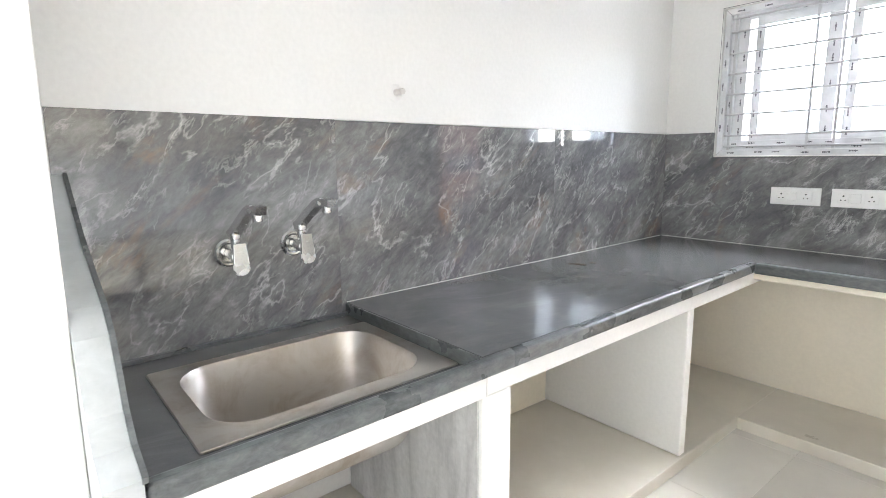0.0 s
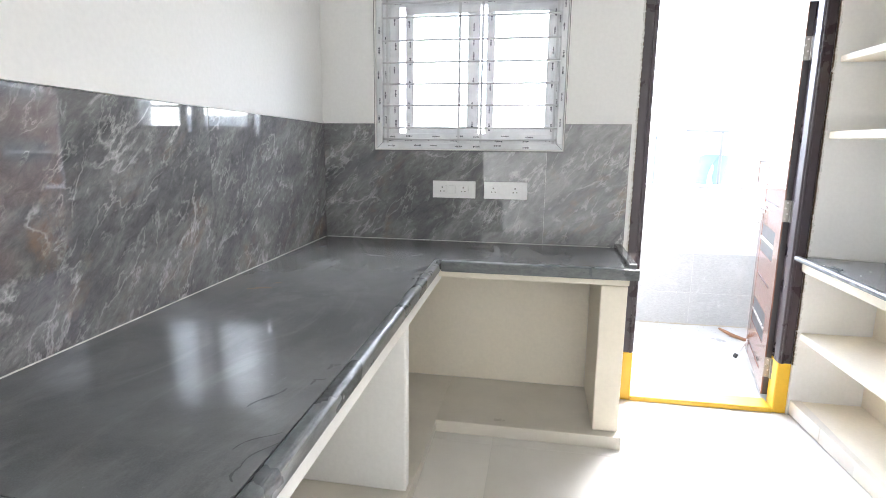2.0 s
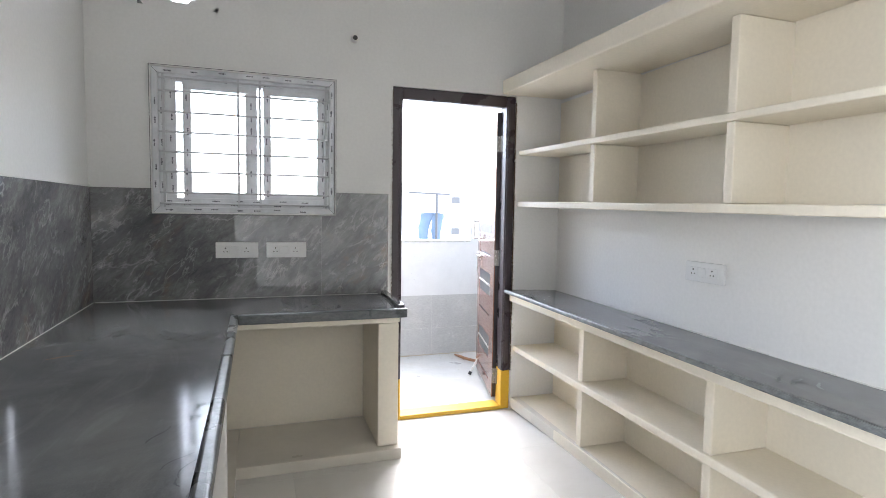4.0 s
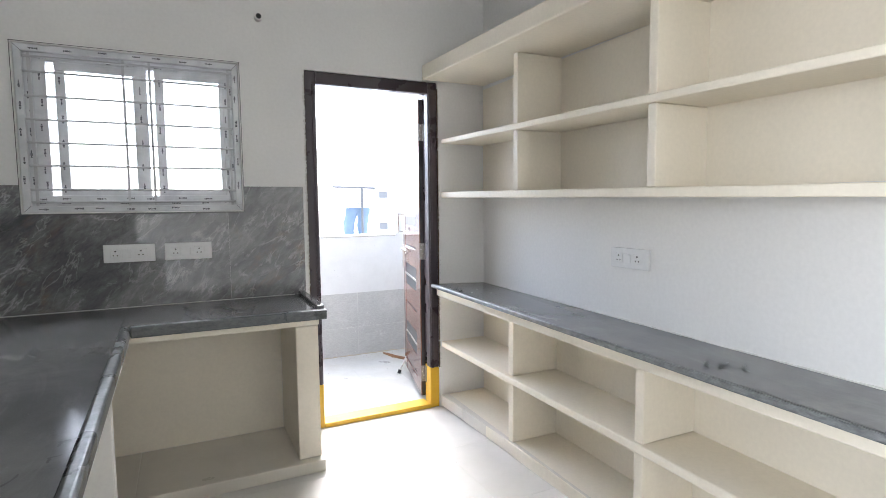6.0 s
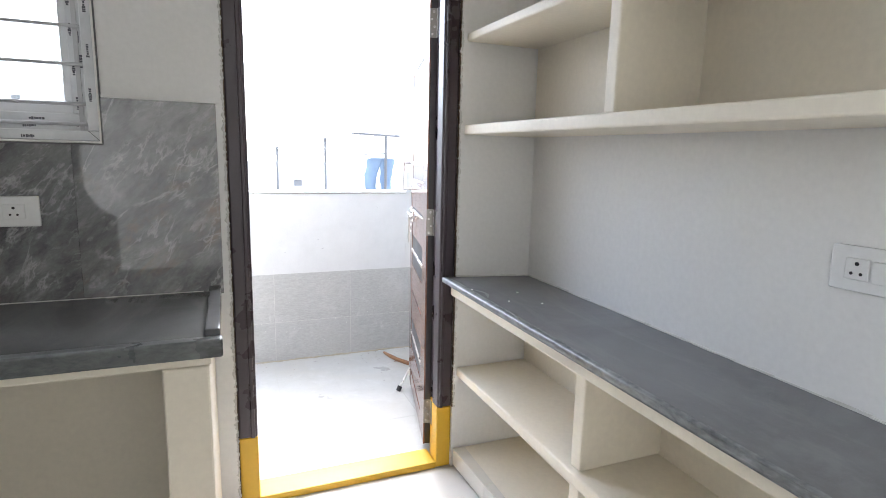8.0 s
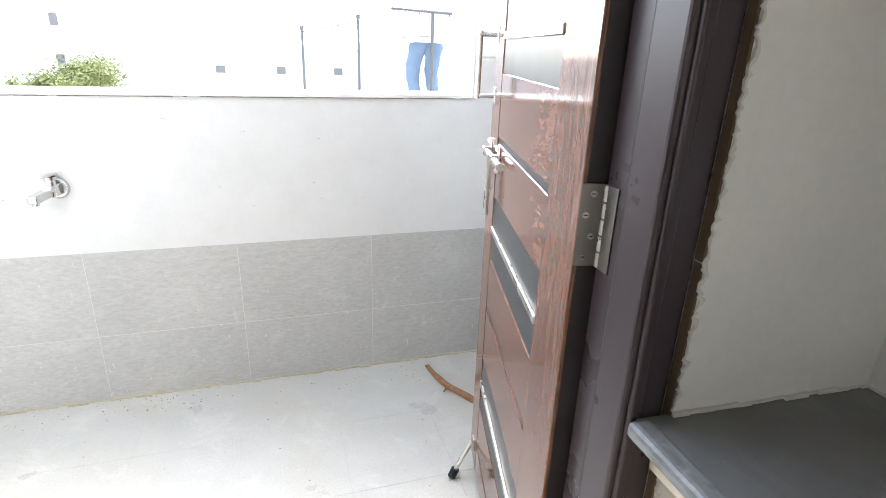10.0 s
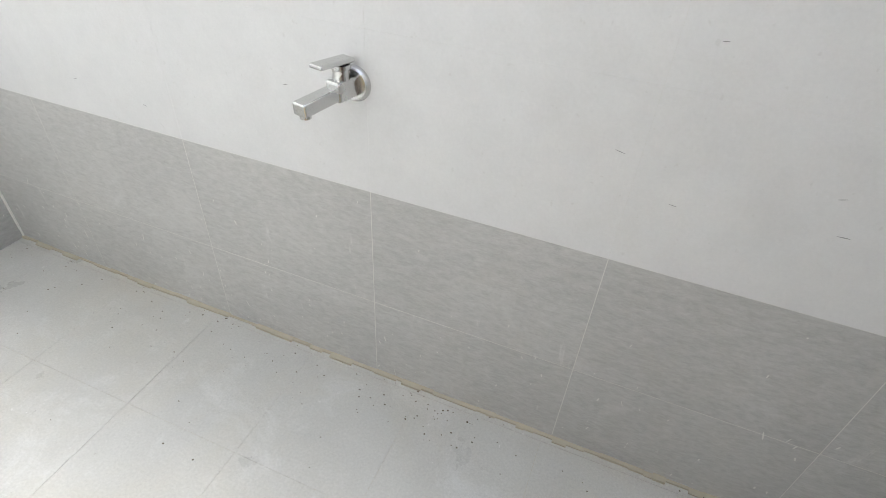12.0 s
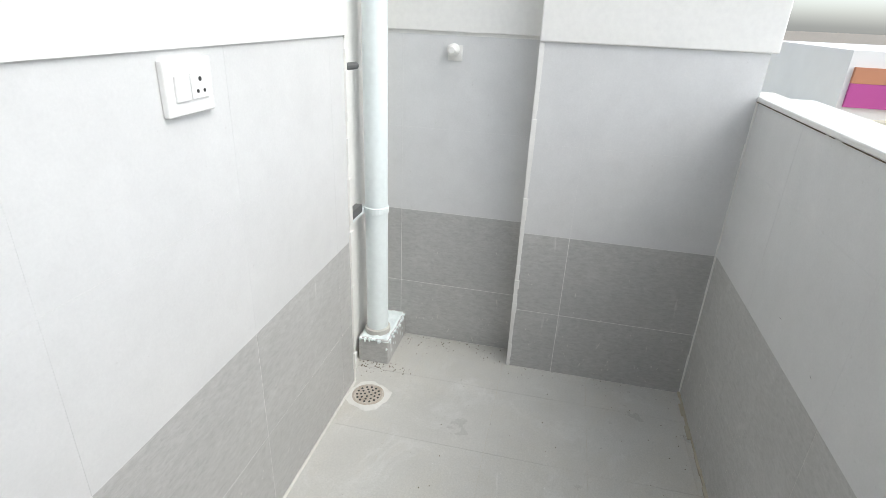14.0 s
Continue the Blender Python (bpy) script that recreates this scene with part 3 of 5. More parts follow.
def kitchen_sink():
    th = thing("kitchen_sink", (0.35, -2.58, CZ - 0.30), "brushed steel single-bowl kitchen sink set in black granite", "sink")
    x0, x1, y0, y1, z = 0.145, 0.637, -2.94, -2.249, CZ - 0.041

    def ring(bm, ex, ey, rad, cx, cy, zz, n=8):
        out = []
        for sx, sy, a0 in ((1, 1, 0), (-1, 1, 90), (-1, -1, 180), (1, -1, 270)):
            for i in range(n + 1):
                a = radians(a0 + 90 * i / n)
                out.append(bm.verts.new((cx + sx * (ex - rad) + rad * math.cos(a), cy + sy * (ey - rad) + rad * math.sin(a), zz)))
        return out

    cx, cy = (x0 + x1) / 2, (y0 + y1) / 2
    bm = bmesh.new()
    hx, hy = (x1 - x0) / 2, (y1 - y0) / 2
    rs = [ring(bm, hx, hy, 0.008, cx, cy, z - 0.002), ring(bm, hx - 0.003, hy - 0.003, 0.008, cx, cy, z + 0.002),
          ring(bm, hx - 0.045, hy - 0.05, 0.11, cx, cy, z + 0.002), ring(bm, hx - 0.048, hy - 0.053, 0.11, cx, cy, z + 0.0045), ring(bm, hx - 0.053, hy - 0.058, 0.108, cx, cy, z - 0.006),
          ring(bm, hx - 0.062, hy - 0.068, 0.105, cx, cy, z - 0.19), ring(bm, hx - 0.08, hy - 0.085, 0.09, cx, cy, z - 0.225),
          ring(bm, hx - 0.11, hy - 0.115, 0.05, cx, cy, z - 0.235), ring(bm, 0.04, 0.04, 0.039, cx, cy, z - 0.24)]
    for a, b in zip(rs, rs[1:]):
        for i in range(len(a)):
            j = (i + 1) % len(a)
            bm.faces.new((a[i], a[j], b[j], b[i]))
    bm.faces.new(rs[-1])
    ob = part("bowl", bm, SINKSTEEL, th, smooth=True)
    ob.modifiers.new("sheet", "SOLIDIFY").thickness = 0.0015
    part("drain", lathe([(0.036, 0), (0.038, 0.004), (0.02, 0.003), (0.004, 0.002)], 20, Matrix.Translation((cx, cy, z - 0.24))), TAPCHROME, th, "round chrome drain", True)
    leaned(th)


kitchen_sink()


def wall_tap(loc, label):
    """A wall tap: flange, body, upward swivel spout and a flat lever hanging in front."""
    x, y, z = loc
    th = thing("sink_tap", (x, y, z - 0.05), label, "tap", "sink taps")
    to_wall = Matrix.Translation((x, y, z)) @ pose(0, 0, 0, 0, 90, 0)
    part("flange", lathe([(0.044, 0), (0.045, 0.005), (0.039, 0.012), (0.033, 0.012), (0.027, 0.006), (0.016, 0.006)], 24, to_wall), TAPCHROME, th, smooth=True)
    part("body", lathe([(0.015, 0.01), (0.015, 0.05), (0.021, 0.055), (0.021, 0.10), (0.014, 0.104)], 20, to_wall), TAPCHROME, th, smooth=True)
    part("swivel", lathe([(0.014, 0.015), (0.014, 0.05), (0.017, 0.052), (0.017, 0.068), (0.010, 0.07)], 18, Matrix.Translation((x + 0.075, y, z))), TAPCHROME, th, smooth=True)
    pts = [(-0.01, 0.062), (0.02, 0.078), (0.07, 0.112), (0.12, 0.142), (0.145, 0.151), (0.19, 0.151), (0.20, 0.148)]
    part("spout", sweep(pts, 0.03, 0.024, Matrix.Translation((x + 0.06, y, z)) @ pose(0, 0, 0, 0, 0, 5)), TAPCHROME, th)
    m = Matrix.Translation((x + 0.06, y, z)) @ pose(0, 0, 0, 0, 0, 5)
    nz = lathe([(0.0135, 0), (0.0145, 0.004), (0.0145, 0.022), (0.012, 0.026)], 16, m @ Matrix.Translation((0.175, 0, 0.117)))
    part("nozzle", nz, TAPCHROME, th, smooth=True)
    # tongue-shaped lever, widening to a round lower end
    bm = bmesh.new()
    out = [(-0.019, 0.042), (0.019, 0.042), (0.022, 0.0)] + [(0.024 * math.cos(a), -0.034 - 0.022 * math.sin(a)) for a in [math.pi * k / 10 for k in range(11)]] + [(-0.022, 0.0)]
    top = [bm.verts.new((0.006, u, w)) for u, w in out]
    bot = [bm.verts.new((-0.006, u, w)) for u, w in out]
    bm.faces.new(top), bm.faces.new(list(reversed(bot)))
    for k in range(len(out)):
        q = (k + 1) % len(out)
        bm.faces.new((top[k], bot[k], bot[q], top[q]))
    bmesh.ops.recalc_face_normals(bm, faces=bm.faces)
    bmesh.ops.bevel(bm, geom=bm.edges[:], offset=0.002, segments=2, profile=0.5, affect="EDGES")
    bmesh.ops.transform(bm, matrix=Matrix.Translation((x + 0.115, y, z)) @ pose(0, 0, 0, 0, -8, 0), verts=bm.verts)
    part("lever", bm, TAPCHROME, th)


wall_tap((0.012, -2.655, 1.03), "chrome wall tap with a raised spout above the sink")
wall_tap((0.012, -2.44, 1.04), "chrome wall tap with a raised spout beside another")

# pipe stub left in the plaster above the tiles
th = thing("pipe_stub", (0.0, -1.996, 1.55), "small capped grey pipe stub in patched plaster", "pipe")
part("pipe", rod((0, -1.996, 1.567), (0.05, -1.996, 1.567), 0.012, 14), STEEL, th, smooth=False)
part("patch", lathe([(0.034, 0), (0.026, 0.002), (0.013, 0.004)], 7, Matrix.Translation((0, -1.996, 1.567)) @ pose(0, 0, 0, 0, 90, 0)), CREAM, th, "rough plaster patch")
th = thing("conduit_stub", (1.40, 0.0, 2.35), "short white conduit end with a dark mouth", "conduit")
part("tube", rod((1.40, 0, 2.37), (1.40, -0.035, 2.37), 0.021, 18), WHITE, th)
part("mouth", rod((1.40, -0.03, 2.37), (1.40, -0.0362, 2.37), 0.014, 18), HOLE, th, "dark open mouth")


# ---- window ----
def window():
    th = thing("window_1", (0.795, 0.0, 1.325), "white sliding window in printed film behind a thin steel grille", "window", kind="structure")
    bm = bmesh.new()
    x0, x1, z0, z1 = 0.30, 1.29, 1.318, 2.118
    for c in ((x0, x1, z1 - 0.006, z1), (x0, x1, z0, z0 + 0.006), (x0, x0 + 0.006, z0 + 0.006, z1 - 0.006), (x1 - 0.006, x1, z0 + 0.006, z1 - 0.006)):
        add_box(bm, c[0], c[1], -0.016, 0.008, c[2], c[3], 0.002, 1)
    part("trim", bm, WHITE, th, "thin white trim round the opening")
    bm = bmesh.new()
    for c in ((x0 - 0.004, x1 + 0.004, z1, z1 + 0.003), (x0 - 0.004, x1 + 0.004, z0 - 0.005, z0), (x0 - 0.003, x0, z0, z1), (x1, x1 + 0.003, z0, z1)):
        add_box(bm, c[0], c[1], -0.0125, -0.001, c[2], c[3])
    part("joint", bm, IRON, th, "dark open joint round the window")
    x0, x1, z0, z1 = 0.307, 1.283, 1.3255, 2.111
    # deep outer frame with a stepped section
    bm = bmesh.new()
    for left, right, top, foot, ya, yb in ((0.03, 0.03, 0.03, 0.03, 0.0, 0.045), (0.06, 0.055, 0.045, 0.055, 0.030, 0.048), (0.113, 0.075, 0.062, 0.082, 0.048, 0.118)):
        for c in ((x0, x1, z1 - top, z1), (x0, x1, z0, z0 + foot), (x0, x0 + left, z0 + foot, z1 - top), (x1 - right, x1, z0 + foot, z1 - top)):
            add_box(bm, c[0], c[1], ya, yb, c[2], c[3], 0.002, 1)
    part("window_frame", bm, PVC, th)
    for a, b, ya, stile in ((0.453, 0.846, 0.050, 0.064), (0.880, 1.23, 0.052, 0.043)):
        bm = bmesh.new()
        w = 0.043
        za, zb = z0 + 0.075, z1 - 0.056
        for c in ((a, b, zb - w, zb), (a, b, za, za + w), (a, a + w, za + w, zb - w), (b - stile, b, za + w, zb - w)):
            add_box(bm, c[0], c[1], ya, ya + 0.03, c[2], c[3], 0.004, 2)
        sash = part("sash", bm, PVC, th, "white sash still in printed film")
        pane = part("pane", box(a + w - 0.004, b - stile + 0.004, ya + 0.013, ya + 0.017, za + w - 0.004, zb - w + 0.004), GLASS, sash)
        pane.visible_shadow = False
    for z in (1.375, 1.435, 1.55, 1.659, 1.768, 1.877, 1.99, 2.06):
        part("grille_bar", rod((0.306, 0.018, z), (1.284, 0.018, z), 0.0055, 8), GRILLE, th)
    for x in (0.36, 0.745, 0.862, 1.235):
        part("grille_bar", box(x - 0.006, x + 0.006, 0.022, 0.026, 1.33, 2.105), GRILLE, th)
    # printed words on the film, too small to read: a few strokes each
    rnd = random.Random(4)

    def word(xc, y, zc, upright):
        bm = bmesh.new()
        u = -0.017
        while u < 0.017:
            w = rnd.uniform(0.003, 0.0065)
            h = rnd.choice((0.0028, 0.0036, 0.0050))
            q = (u, u + w, -h, h * 0.8)
            if upright:
                add_box(bm, xc + q[2], xc + q[3], y - 0.0006, y, zc + q[0], zc + q[1])
            else:
                add_box(bm, xc + q[0], xc + q[1], y - 0.0006, y, zc + q[2], zc + q[3])
            u += w + rnd.uniform(0.0008, 0.0022)
        part("print_mark", bm, INK, th)

    for z, y in ((2.097, -0.0003), (1.340, -0.0003), (2.060, 0.0297), (1.392, 0.0477), (1.370, 0.0297)):
        x = 0.37 + rnd.uniform(0, 0.06)
        while x < 1.22:
            word(x, y, z + rnd.uniform(-0.004, 0.004), False)
            x += rnd.uniform(0.085, 0.15)
    for x, y in ((0.352, 0.0297), (0.396, 0.0477), (0.475, 0.0497), (0.815, 0.0497), (0.901, 0.0517), (1.2195, 0.0477), (1.241, 0.0297), (0.322, -0.0003), (1.268, -0.0003)):
        z = 1.43 + rnd.uniform(0, 0.05)
        while z < 2.03:
            word(x + rnd.uniform(-0.004, 0.004), y, z, True)
            z += rnd.uniform(0.07, 0.13)
    # mitred corners
    for x0c, z0c, dx, dz in ((0.337, 1.3555, 1, 1), (1.253, 1.3555, -1, 1), (0.337, 2.081, 1, -1), (1.253, 2.081, -1, -1)):
        part("mitre", rod((x0c - 0.028 * dx, 0.0, z0c - 0.028 * dz), (x0c, 0.0, z0c), 0.0009, 5), INK, th)


window()


# ---- switch plates ----
def socket(parent, m, w):
    """Three round holes of a socket on a small raised module, seen along local y."""
    part("module", box(-w / 2, w / 2, -0.0125, -0.008, -0.022, 0.022, 0.0015, 1, m), SWITCH, parent)
    for dx, dz, r in ((0, 0.011, 0.0042), (-0.009, -0.009, 0.0034), (0.009, -0.009, 0.0034)):
        part("hole", rod(m @ Vector((dx, -0.010, dz)), m @ Vector((dx, -0.0132, dz)), r, 8), HOLE, parent)


def switch_plate(name, m, width, height, layout, label):
    base = m.translation
    th = thing(name, base - Vector((0, 0, height / 2)), label, "switch plate", "switch plates")
    part("plate", box(-width / 2, width / 2, -0.009, 0.004, -height / 2, height / 2, 0.003, 2, m), SWITCH, th)
    for kind, dx, w in layout:
        mm = m @ Matrix.Translation((dx, 0, 0))
        if kind == "socket":
            socket(th, mm, w)
        else:
            part("rocker", box(-w / 2, w / 2, -0.0145, -0.008, -0.022, 0.022, 0.002, 2, mm @ pose(0, 0, 0, 5, 0, 0)), SWITCH, th)


TRIO = (("socket", -0.062, 0.045), ("switch", -0.012, 0.042), ("socket", 0.05, 0.055))
switch_plate("switch_plate", pose(0.7335, -0.014, 1.115), 0.229, 0.09, TRIO, "white modular switch and socket plate on dark marble tile")
switch_plate("switch_plate", pose(1.0045, -0.014, 1.115), 0.225, 0.09, TRIO, "white modular switch and socket plate on dark marble tile")
switch_plate("switch_plate", pose(2.809, -1.34, 1.092, 0, 0, -90), 0.23, 0.092, TRIO, "white modular switch and socket plate on cream wall")
switch_plate("switch_plate", pose(1.052, TH + 0.004, 1.144, 0, 0, 180), 0.124, 0.092, (("switch", -0.025, 0.035), ("socket", 0.022, 0.045)), "white two-module switch plate on the balcony wall")


# ---- door frame, sill and open leaf ----
def door_frame():
    th = thing("door_frame", (2.06, 0.05, 0), "dark brown door frame with a yellow painted foot and sill", "door frame", kind="structure")

    def post(x0, x1, z0, z1, mat, name, label=""):
        bm = bmesh.new()
        add_box(bm, x0, x1, 0.010, 0.07, z0, z1, 0.006, 3)
        if x1 < 2:
            add_box(bm, x0, x1 - 0.014, 0.07, 0.125, z0, z1, 0.003, 1)
        else:
            add_box(bm, x0 + 0.014, x1, 0.07, 0.125, z0, z1, 0.003, 1)
        part(name, bm, mat, th, label)

    post(1.641, 1.706, 0.27, 2.12, FRAMEPAINT, "jamb")
    post(2.414, 2.477, 0.27, 2.119, FRAMEPAINT, "jamb")
    post(1.6405, 1.707, 0.0, 0.27, YELLOW, "jamb_foot", "yellow painted foot of the jamb")
    post(2.413, 2.4775, 0.0, 0.27, YELLOW, "jamb_foot", "yellow painted foot of the jamb")
    bm = bmesh.new()
    add_box(bm, 1.706, 2.414, 0.010, 0.07, 2.048, 2.119, 0.006, 3)
    add_box(bm, 1.706, 2.414, 0.07, 0.125, 2.062, 2.12, 0.003, 1)
    part("head", bm, FRAMEPAINT, th)
    bm = bmesh.new()
    add_box(bm, 1.707, 2.413, 0.006, 0.125, 0.0, 0.028, 0.004, 2)
    part("sill", bm, YELLOW, th, "yellow painted threshold")
    # raised bead along the jambs
    for x in (1.690, 2.430):
        part("bead", box(x - 0.008, x + 0.008, 0.003, 0.012, 0.27, 2.05, 0.004, 3), FRAMEPAINT, th)
    # ragged filler between jamb and plaster
    rnd = random.Random(9)
    for x, za, zb in ((2.478, 0.82, 2.08), (2.478, 0.27, 0.76), (1.640, 0.0, 2.1)):
        gap, bm = bmesh.new(), bmesh.new()
        add_box(gap, x - 0.002, x + 0.002, -0.0006, 0.011, za, zb)
        part("joint", gap, DIRT, th, "dark open joint beside the frame")
        side = 1 if x > 2 else -1
        z, prev = za, None
        while z <= zb:
            e = x + side * (0.0012 + 0.004 * noise.noise(Vector((x, 3.0, z * 95))) + rnd.uniform(-0.0022, 0.0022))
            w = 0.007 + 0.006 * noise.noise(Vector((x, 9.0, z * 60))) + rnd.uniform(-0.003, 0.003)
            f = -0.0022 - 0.002 * noise.noise(Vector((x, 5.0, z * 60))) - rnd.uniform(0, 0.0012)
            ring = [bm.verts.new(q) for q in ((e, f, z), (e + side * w * 0.6, f * 0.9, z), (e + side * w, 0.0004, z), (e, 0.011, z))]
            if prev:
                for k in range(4):
                    bm.faces.new((prev[k], prev[(k + 1) % 4], ring[(k + 1) % 4], ring[k]))
            prev = ring
            z += rnd.uniform(0.003, 0.006)
        bmesh.ops.recalc_face_normals(bm, faces=bm.faces)
        part("filler", bm, PATCH, th, "ragged plaster filler")


door_frame()

HX, HY = 2.434, 0.127   # hinge line
DOORM = pose(HX, HY, 0.0, 0, 0, 90 - 13.4)   # local x runs from hinge to free edge, local y is the thickness
LW, LT = 0.752, 0.034


def door_leaf():
    th = thing("door_leaf", (HX, HY, 0.045), "open reddish brown veneered door with charcoal bands and steel strips", "door")
    m = DOORM

    def lb(x0, x1, y0, y1, z0, z1, bev=0.0, seg=2):
        return box(x0, x1, y0, y1, z0, z1, bev, seg, m)

    # the face turned to the camera is at local y = +LT
    y0, y1 = 0.0, LT
    part("core", lb(0.003, LW - 0.003, y0 + 0.001, y1 - 0.005, 0.046, 2.034), WOOD_EDGE, th)
    part("stile", lb(0.0, 0.153, y1 - 0.006, y1 + 0.001, 0.045, 2.035, 0.0015, 1), WOOD, th)
    part("stile", lb(0.641, LW, y1 - 0.006, y1 + 0.001, 0.045, 2.035, 0.0015, 1), WOOD, th)
    a, b = 0.154, 0.640
    zs = [0.045, 0.130, 0.142, 0.283, 0.442, 0.589, 0.601, 0.738, 0.900, 1.034, 1.046, 1.193, 1.355, 1.489, 1.501, 1.648, 1.81, 2.035]
    kinds = ["w", "g", "w", "k", "w", "g", "w", "k", "w", "g", "w", "k", "w", "g", "w", "k", "w"]
    for z0, z1, k in zip(zs, zs[1:], kinds):
        if k == "w":
            part("panel", lb(a, b, y1 - 0.006, y1, z0 + 0.001, z1 - 0.001, 0.002, 1), WOOD_PANEL, th)
        elif k == "g":
            part("groove", lb(a, b, y1 - 0.005, y1 - 0.003, z0, z1), BAND, th, "thin dark groove")
        else:
            band = part("band", lb(a, b, y1 - 0.005, y1 - 0.0015, z0, z1), BAND, th, "charcoal laminate band")
            zm = (z0 + z1) / 2 - 0.002
            part("strip", lb(a, b, y1 - 0.002, y1 + 0.004, zm - 0.008, zm + 0.008, 0.002, 2), STEEL, band, "bright steel strip")
    # tower bolt with its clips
    yb = y1 + 0.014
    P = lambda x, y, z: m @ Vector((x, y, z))
    bolt = part("tower_bolt", rod(P(LW - 0.235, yb, 1.0), P(LW - 0.004, yb, 1.0), 0.0085, 14), TAPCHROME, th, "steel tower bolt")
    for x in (LW - 0.03, LW - 0.15):
        bm = bmesh.new()
        add_box(bm, x - 0.011, x + 0.011, y1, y1 + 0.004, 0.968, 1.032, 0.0015, 1, m)
        add_box(bm, x - 0.009, x + 0.009, y1, y1 + 0.024, 0.988, 1.012, 0.004, 2, m)
        part("clip", bm, CHROME, bolt)
        for z in (0.974, 1.026):
            part("screw", lathe([(0.007, 0), (0.007, 0.003), (0.004, 0.007)], 10, m @ Matrix.Translation((x, y1 + 0.004, z)) @ pose(0, 0, 0, -90, 0, 0)), STEEL, bolt)
    part("bolt_knob", lb(LW - 0.122, LW - 0.098, yb, yb + 0.010, 0.855, 1.008, 0.003, 2), STEEL, th, "slotted hasp strap hanging from the bolt")
    part("hasp_slot", lb(LW - 0.113, LW - 0.107, yb + 0.009, yb + 0.0105, 0.872, 0.915), HOLE, th)
    ring = bmesh.new()
    add_box(ring, LW - 0.055, LW + 0.028, y1 - 0.004, y1 + 0.001, 0.902, 0.942, 0.006, 2, m)
    part("latch_plate", ring, STEEL, th, "steel latch plate past the door's edge")
    part("latch_eye", rod(P(LW + 0.008, y1 - 0.0045, 0.922), P(LW + 0.008, y1 + 0.0016, 0.922), 0.013, 14), HOLE, th)
    # pull handle
    bm = bmesh.new()
    for z in (1.135, 1.275):
        add_rod(bm, P(LW - 0.03, y1, z), P(LW - 0.03, y1 + 0.045, z), 0.006, 10)
        add_box(bm, LW - 0.042, LW - 0.018, y1, y1 + 0.004, z - 0.02, z + 0.02, 0.001, 1, m)
    add_rod(bm, P(LW - 0.03, y1 + 0.045, 1.128), P(LW - 0.03, y1 + 0.045, 1.282), 0.0068, 12)
    part("pull_handle", bm, TAPCHROME, th, "steel pull handle")
    # butt hinges: one flap on the leaf's edge, one in the rebate, knuckles between
    for z in (0.20, 1.035, 1.82):
        h = part("hinge", lb(-0.0018, -0.0002, 0.006, LT + 0.001, z - 0.055, z + 0.055, 0.0006, 1), HINGE, th, "dull steel butt hinge")
        for k in range(5):
            part("knuckle", rod(P(-0.006, 0.0, z - 0.054 + 0.022 * k), P(-0.006, 0.0, z - 0.054 + 0.022 * k + 0.0195), 0.0078, 12), STEEL, h)
        part("pin", rod(P(-0.006, 0.0, z - 0.062), P(-0.006, 0.0, z - 0.054), 0.004, 10), HINGE, h)
        for dy, dz in ((0.024, -0.042), (0.016, -0.014), (0.026, 0.014), (0.019, 0.042)):
            part("screw", rod(P(-0.0015, dy, z + dz), P(-0.0032, dy, z + dz), 0.0042, 10), STEEL, h)
            part("slot", lb(-0.0036, -0.003, dy - 0.003, dy + 0.003, z + dz - 0.0006, z + dz + 0.0006), HOLE, h)
        part("frame_flap", box(2.4262, 2.4276, 0.096, 0.122, z - 0.055, z + 0.055), HINGE, h)
    # hinged door stop with rubber foot
    part("stop_bracket", lb(LW - 0.075, LW - 0.045, y1, y1 + 0.006, 0.085, 0.125, 0.001, 1), STEEL, th)
    leg = part("stop_leg", rod(P(LW - 0.06, y1 + 0.008, 0.11), P(LW - 0.085, y1 + 0.06, 0.02), 0.007, 10), STEEL, th, "steel door stop leg")
    part("rubber_foot", rod(P(LW - 0.083, y1 + 0.056, 0.028), P(LW - 0.089, y1 + 0.068, 0.003), 0.013, 12), RUBBER, leg, "black rubber foot")


door_leaf()


# ---- built-in shelves on the east wall ----
BACKX = 2.8145


def front_x(y, base):
    return base + 0.045 * min(-y, 0.8) + 0.006 * max(-y - 0.8, 0)


def tilt(y):
    return 0.016 * (y + 0.78)


def slab_z(x, y):
    """Height of the shelf slab's face: it falls a little to the wall near the door."""
    return 0.818 + tilt(y) - 0.016 * (1 + y / 3.45) * (x - 2.43) / 0.385


def board(y0, y1, z0, z1, base, bevel=0.006, depth_back=BACKX):
    """A slightly uneven masonry board from y1 (near the door) to y0."""
    bm = bmesh.new()
    vs = []
    for z in (z0, z1):
        for y in (y0, y1):
            for x in (front_x(y, base), depth_back):
                vs.append(bm.verts.new((x, y, z + tilt(y))))
    fs = [bm.faces.new([vs[i] for i in f]) for f in ((0, 2, 3, 1), (4, 5, 7, 6), (0, 1, 5, 4), (2, 6, 7, 3), (0, 4, 6, 2), (1, 3, 7, 5))]
    bmesh.ops.bevel(bm, geom=list({e for f in fs for e in f.edges}), offset=bevel, segments=3, profile=0.5, affect="EDGES")
    return bm


DIV = [-0.785, -1.675, -2.56, -3.45]
UPPER_DIV = [-0.81, -1.697, -2.58, -3.45]


